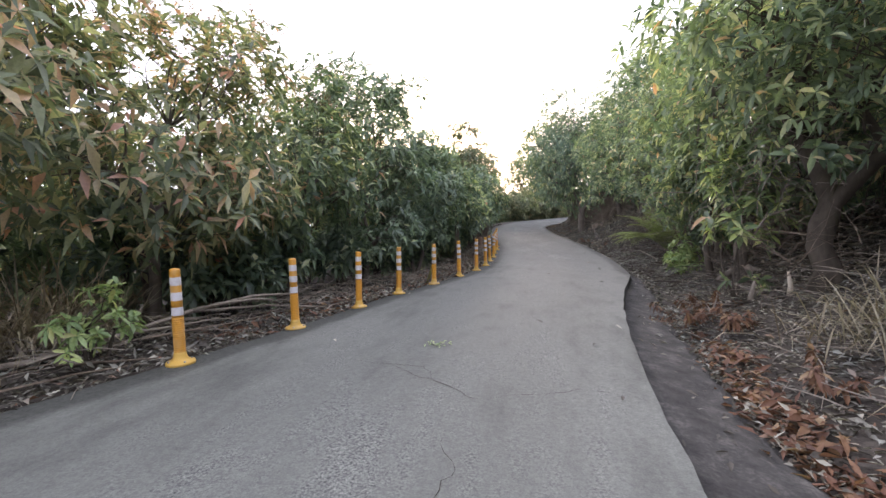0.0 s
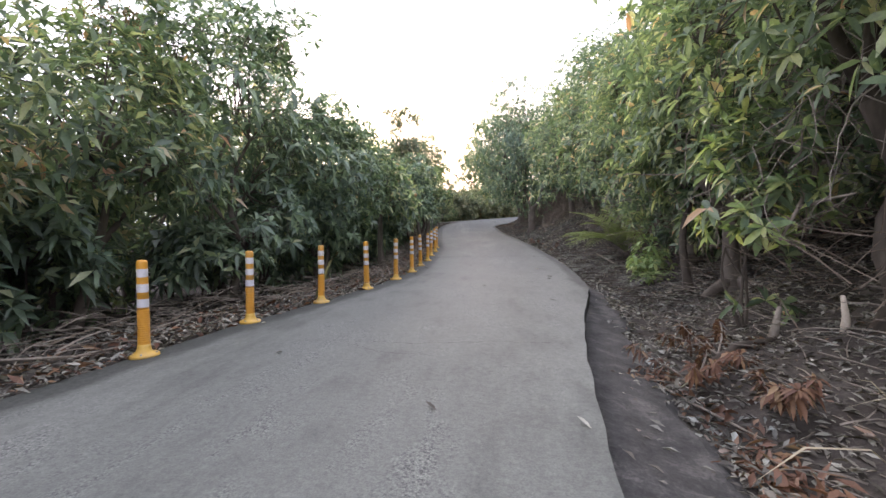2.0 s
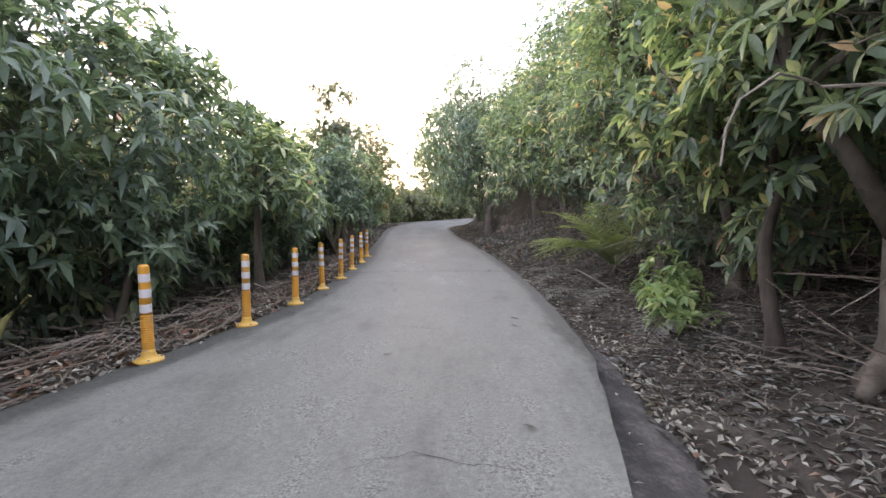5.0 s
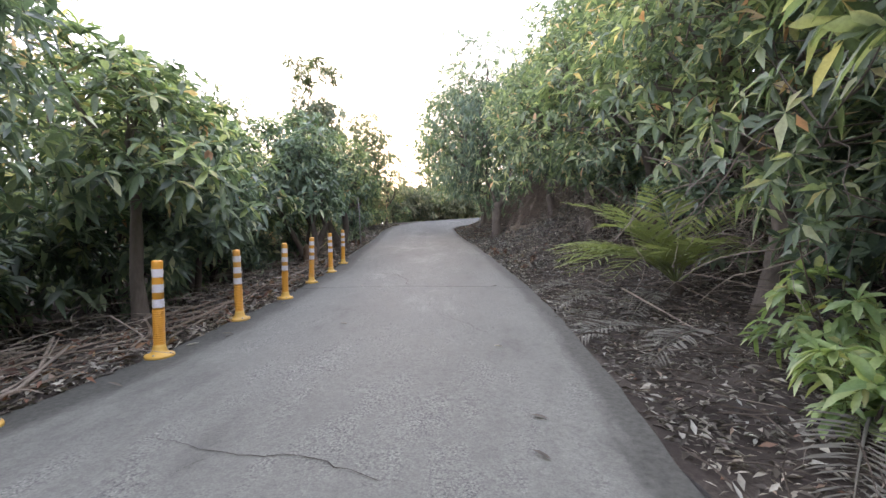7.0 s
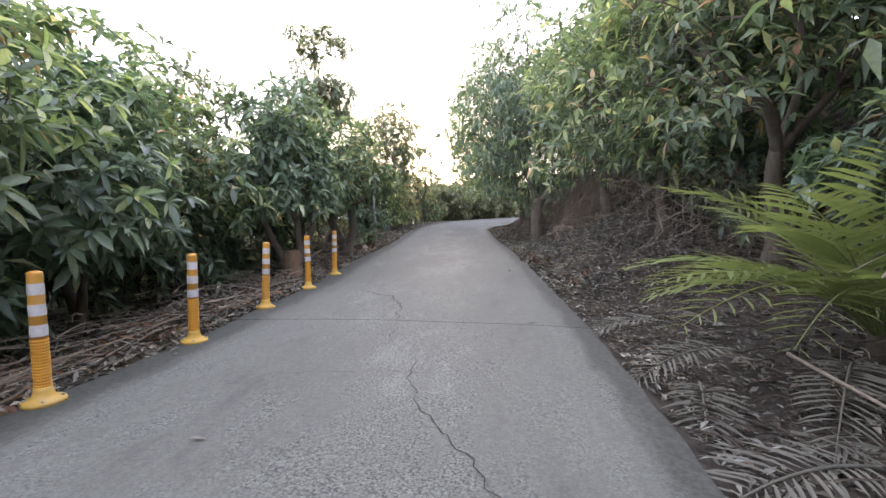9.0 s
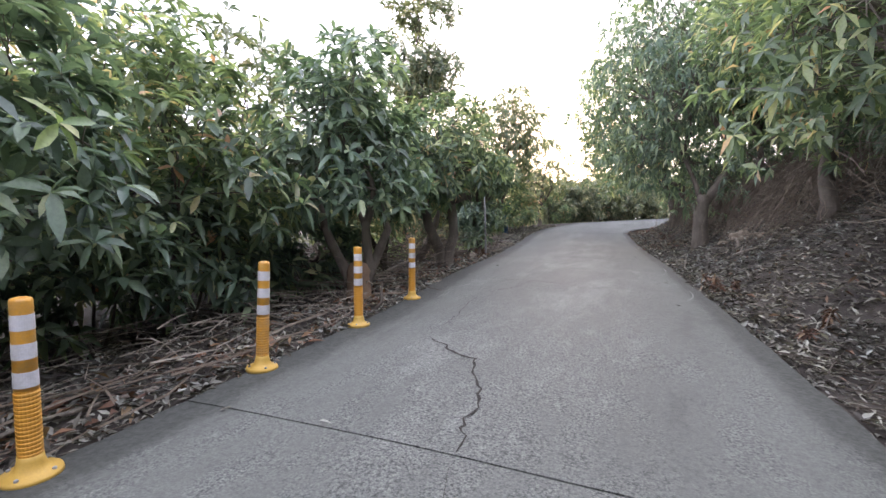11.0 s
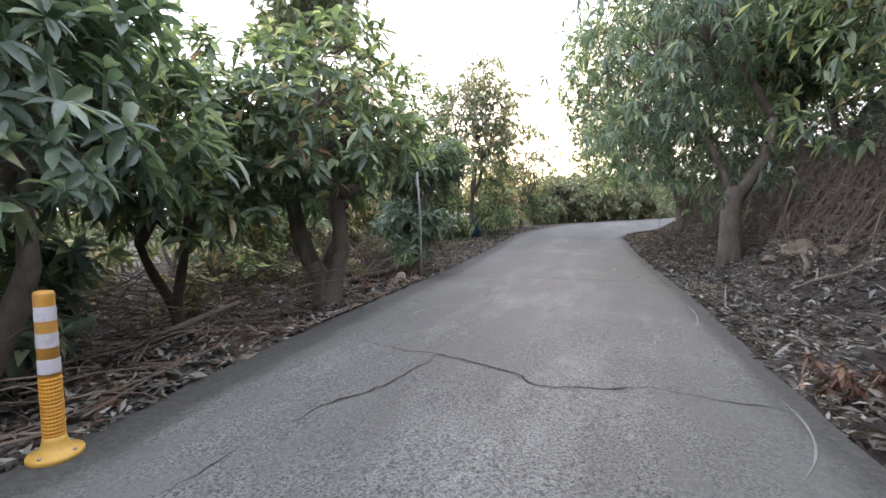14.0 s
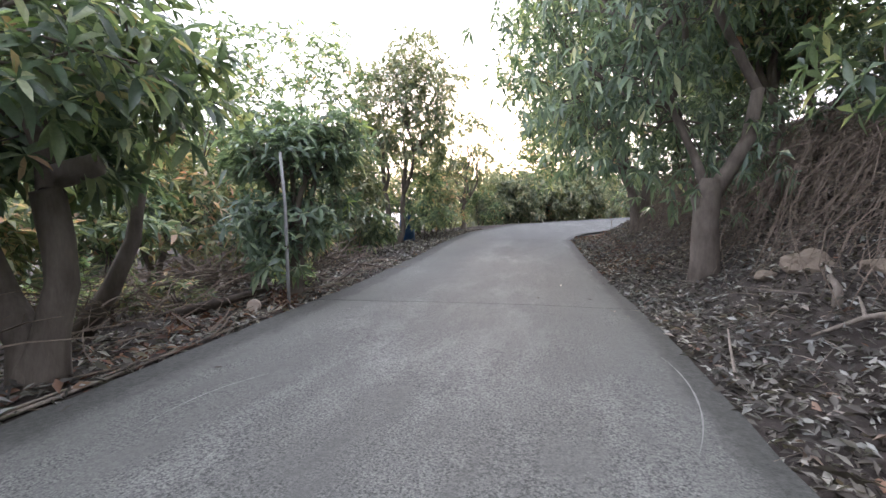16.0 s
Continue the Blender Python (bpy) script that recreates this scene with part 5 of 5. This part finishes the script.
branch("fallen_branch", "bare grey stick lying on the bank", [(3.3, 24.9, 0.03), (3.0, 25.1, 0.08), (2.7, 25.2, 0.04)], 0.03, forks=((1, (0.1, 0.3, 0.12)),))
branch("stub", "short upright grey root stub on the bank", [(3.05, 25.6, -0.02), (3.06, 25.62, 0.15), (3.0, 25.66, 0.3)], 0.05, STICK, "stump")
branch("stub", "short cut stump standing in dry leaves", [(2.88, 6.9, -0.03), (2.9, 6.9, 0.12), (2.96, 6.95, 0.27)], 0.05, STICK, "stump")
branch("stub", "pale cut stump standing in dry leaves", [(3.15, 6.45, -0.03), (3.15, 6.45, 0.12), (3.12, 6.45, 0.3)], 0.04, CUTWOOD, "stump")
branch("fallen_branch", "dark log half buried in fallen leaves", [(2.2, 6.6, 0.02), (2.5, 6.75, 0.05), (2.85, 6.8, 0.04)], 0.045, BARK_DARK)
branch("fallen_branch", "long bent grey stick on the verge", [(1.55, 6.5, 0.02), (1.75, 5.9, 0.03), (1.95, 5.3, 0.02)], 0.014)
branch("fallen_branch", "long dry cane leaning by the palm", [(3.1, 14.7, 0.45), (3.35, 13.6, 0.2), (3.5, 12.9, 0.05)], 0.012)
branch("fallen_branch", "crooked dead branch hanging from the bank", [(3.9, 7.4, 1.35), (3.4, 7.2, 1.4), (3.05, 6.9, 1.1), (2.85, 6.8, 0.9)], 0.03, STICK, forks=((1, (-0.1, 0.5, 0.25)), (2, (0.1, -0.5, 0.1))))


branch("cut_stem", "leaning mossy cut stem rising behind a lane post", [(-2.22, 9.0, -0.03), (-2.13, 9.05, 0.25), (-2.02, 9.1, 0.55), (-1.9, 9.15, 0.88)], 0.034, MOSSY, "stem")


def dead_spray(x, y, n, label, seed, size=0.55):
    """A dead broken twig with its rusty leaves still on."""
    r, rn = np.random.default_rng(seed), random.Random(seed)
    root = tagged(new("dead_spray"), label, "dead branch", "dead sprays")
    root.matrix_basis = pose(x, y, float(ground_at(x, y)))
    tips = []
    for _ in range(n):
        a = rn.uniform(0, 6.28)
        q = Vector((math.cos(a) * size * rn.uniform(0.4, 1), math.sin(a) * size * rn.uniform(0.4, 1), rn.uniform(0.05, 0.3)))
        part("twig", Geo().tube(bent((0, 0, 0.02), q, 3, 0.1, rn), [0.009, 0.008, 0.006, 0.003], 4), STICK, root)
        tips += [tuple(Vector((0, 0, 0.02)).lerp(q, f)) for f in (0.45, 0.6, 0.75, 0.88, 1.0)]
    T = np.array(tips)
    part("dead_leaves", whorls(r, T, unit(T + np.array([0, 0, 0.1])), 12, 0.085, 0.33, RUST_LEAF, "dead_leaves", True, (0.3, 0.9)), None, root, "curled rust-brown leaves")


dead_spray(1.95, 6.3, 8, "broken mango spray with curled rust-brown leaves", 1)
dead_spray(2.35, 6.75, 7, "broken mango spray with curled rust-brown leaves", 2)
dead_spray(2.15, 5.6, 5, "broken mango spray with curled rust-brown leaves", 3, 0.4)
dead_spray(2.0, 3.6, 4, "large curled rust-brown leaves on the soil", 4, 0.35)
dead_spray(2.25, 21.9, 4, "broken spray of rusty leaves at the lane's edge", 5, 0.3)
dead_spray(-2.9, 24.6, 5, "broken spray of rusty leaves by the brush", 6, 0.4)
dead_spray(2.75, 19.9, 4, "broken spray of rusty leaves under the bank", 7, 0.35)
dead_spray(-2.75, 25.6, 5, "broken spray of rusty leaves at the tree's foot", 8, 0.35)


def rock(x, y, r, seed, label):
    bm = bmesh.new()
    bmesh.ops.create_icosphere(bm, subdivisions=3, radius=r)
    for v in bm.verts:
        k = noise.noise(v.co * (1.3 / r) + Vector((seed, 0, 0)))
        v.co *= 1 + 0.4 * k
        v.co.z *= 0.62
    me = bpy.data.meshes.new("rock")
    bm.to_mesh(me)
    bm.free()
    me.materials.append(ROCK)
    ob = tagged(new("rock", me), label, "rock", "rocks")
    ob.matrix_basis = pose(x, y, float(ground_at(x, y)) + r * 0.12, 0, 0, seed * 40)


rock(3.35, 26.8, 0.24, 1, "buff earthy rock set in the leafy bank")
rock(3.55, 25.9, 0.17, 2, "buff earthy rock set in the leafy bank")
rock(3.0, 27.0, 0.12, 3, "small buff rock in the leafy bank")
rock(-2.0, 21.0, 0.05, 4, "small grey stone at the lane's edge")
rock(1.3, 5.9, 0.05, 5, "small pale stone on the dark strip")

# the leaning stake tied to the small dark tree
x, y = -2.64, 25.74
z = float(ground_at(x, y))
stake = tagged(new("stake"), "thin weathered grey stake tied to a small tree", "stake")
stake.matrix_basis = pose(x, y, z)
part("pole", Geo().tube([(0.04, 0, -0.05), (0.02, 0, 0.6), (-0.01, 0.02, 1.3), (-0.07, 0.02, 1.95)], [0.022, 0.021, 0.02, 0.018], 8), GREY_POLE, stake, "", True)
part("tie", Geo().ring([(0.024, 0.76), (0.027, 0.765), (0.027, 0.79), (0.024, 0.795)], 10, (0.015, 0.0, 0)), BARK_DARK, stake, "dark tie round the pole")

# sawn disc
disc = Geo().ring([(0.075, 0), (0.08, 0.008), (0.08, 0.05), (0.074, 0.056)], 18)
ob = tagged(new("log_slice", disc.mesh("log_slice", CUTWOOD)), "pale sawn slice of a log among leaves", "log")
ob.matrix_basis = pose(-2.85, 25.42, float(ground_at(-2.85, 25.42)) + 0.09, 82, 8, 10)

# blue drum under the far trees
x, y = -5.15, 36.6
drum = tagged(new("drum"), "blue plastic drum standing under the trees", "drum")
drum.matrix_basis = pose(x, y, float(ground_at(x, y)))
part("body", Geo().ring([(0.27, 0), (0.29, 0.03), (0.29, 0.28), (0.3, 0.3), (0.29, 0.32), (0.29, 0.58), (0.3, 0.6), (0.29, 0.62), (0.28, 0.86), (0.26, 0.9)], 24), BLUE, drum, "", True)
part("lid", Geo().ring([(0.275, 0.89), (0.285, 0.9), (0.285, 0.93), (0.25, 0.945)], 24), BLUE, drum, "", True)


# torn green leaves dropped on the concrete
rng = np.random.default_rng(77)
n = 26
P = np.stack([-0.88 + rng.normal(0, 0.05, n), 3.95 + rng.normal(0, 0.05, n), np.zeros(n)], 1)
P[:, 2] = [road_z(a, b) + 0.006 for a, b, c in P]
a = rng.uniform(0, 6.28, n)
D = unit(np.stack([np.cos(a), np.sin(a), rng.uniform(0, 0.4, n)], 1))
tagged(new("leaf_scraps", blades("leaf_scraps", P, D, np.tile([0, 0, 1.0], (n, 1)), rng.uniform(0.03, 0.07, n), 0.02, 0.1, LEAF_YOUNG, False)), "torn green leaf scraps on the concrete", "leaves", kind="stuff")
x = rng.uniform(-2.2, 1.9, 160)
y = rng.uniform(1, 34, 160)
keep = (x > left_of(y) + 0.05) & (x < right_of(y) - 0.05) & ((x < left_of(y) + 0.5) | (x > right_of(y) - 0.6) | (rng.random(160) < 0.12))
x, y = x[keep], y[keep]
n = len(x)
P = np.stack([x, y, [road_z(p, q) + 0.007 for p, q in zip(x, y)]], 1)
a = rng.uniform(0, 6.28, n)
D = unit(np.stack([np.cos(a), np.sin(a), rng.uniform(0, 0.2, n)], 1))
tagged(new("stray_leaves", blades("stray_leaves", P, D, np.tile([0, 0, 1.0], (n, 1)), rng.uniform(0.05, 0.12, n), 0.025, -0.05, LITTER, True, 0.3)), "a few stray dry leaves blown onto the lane", "leaves", kind="stuff")
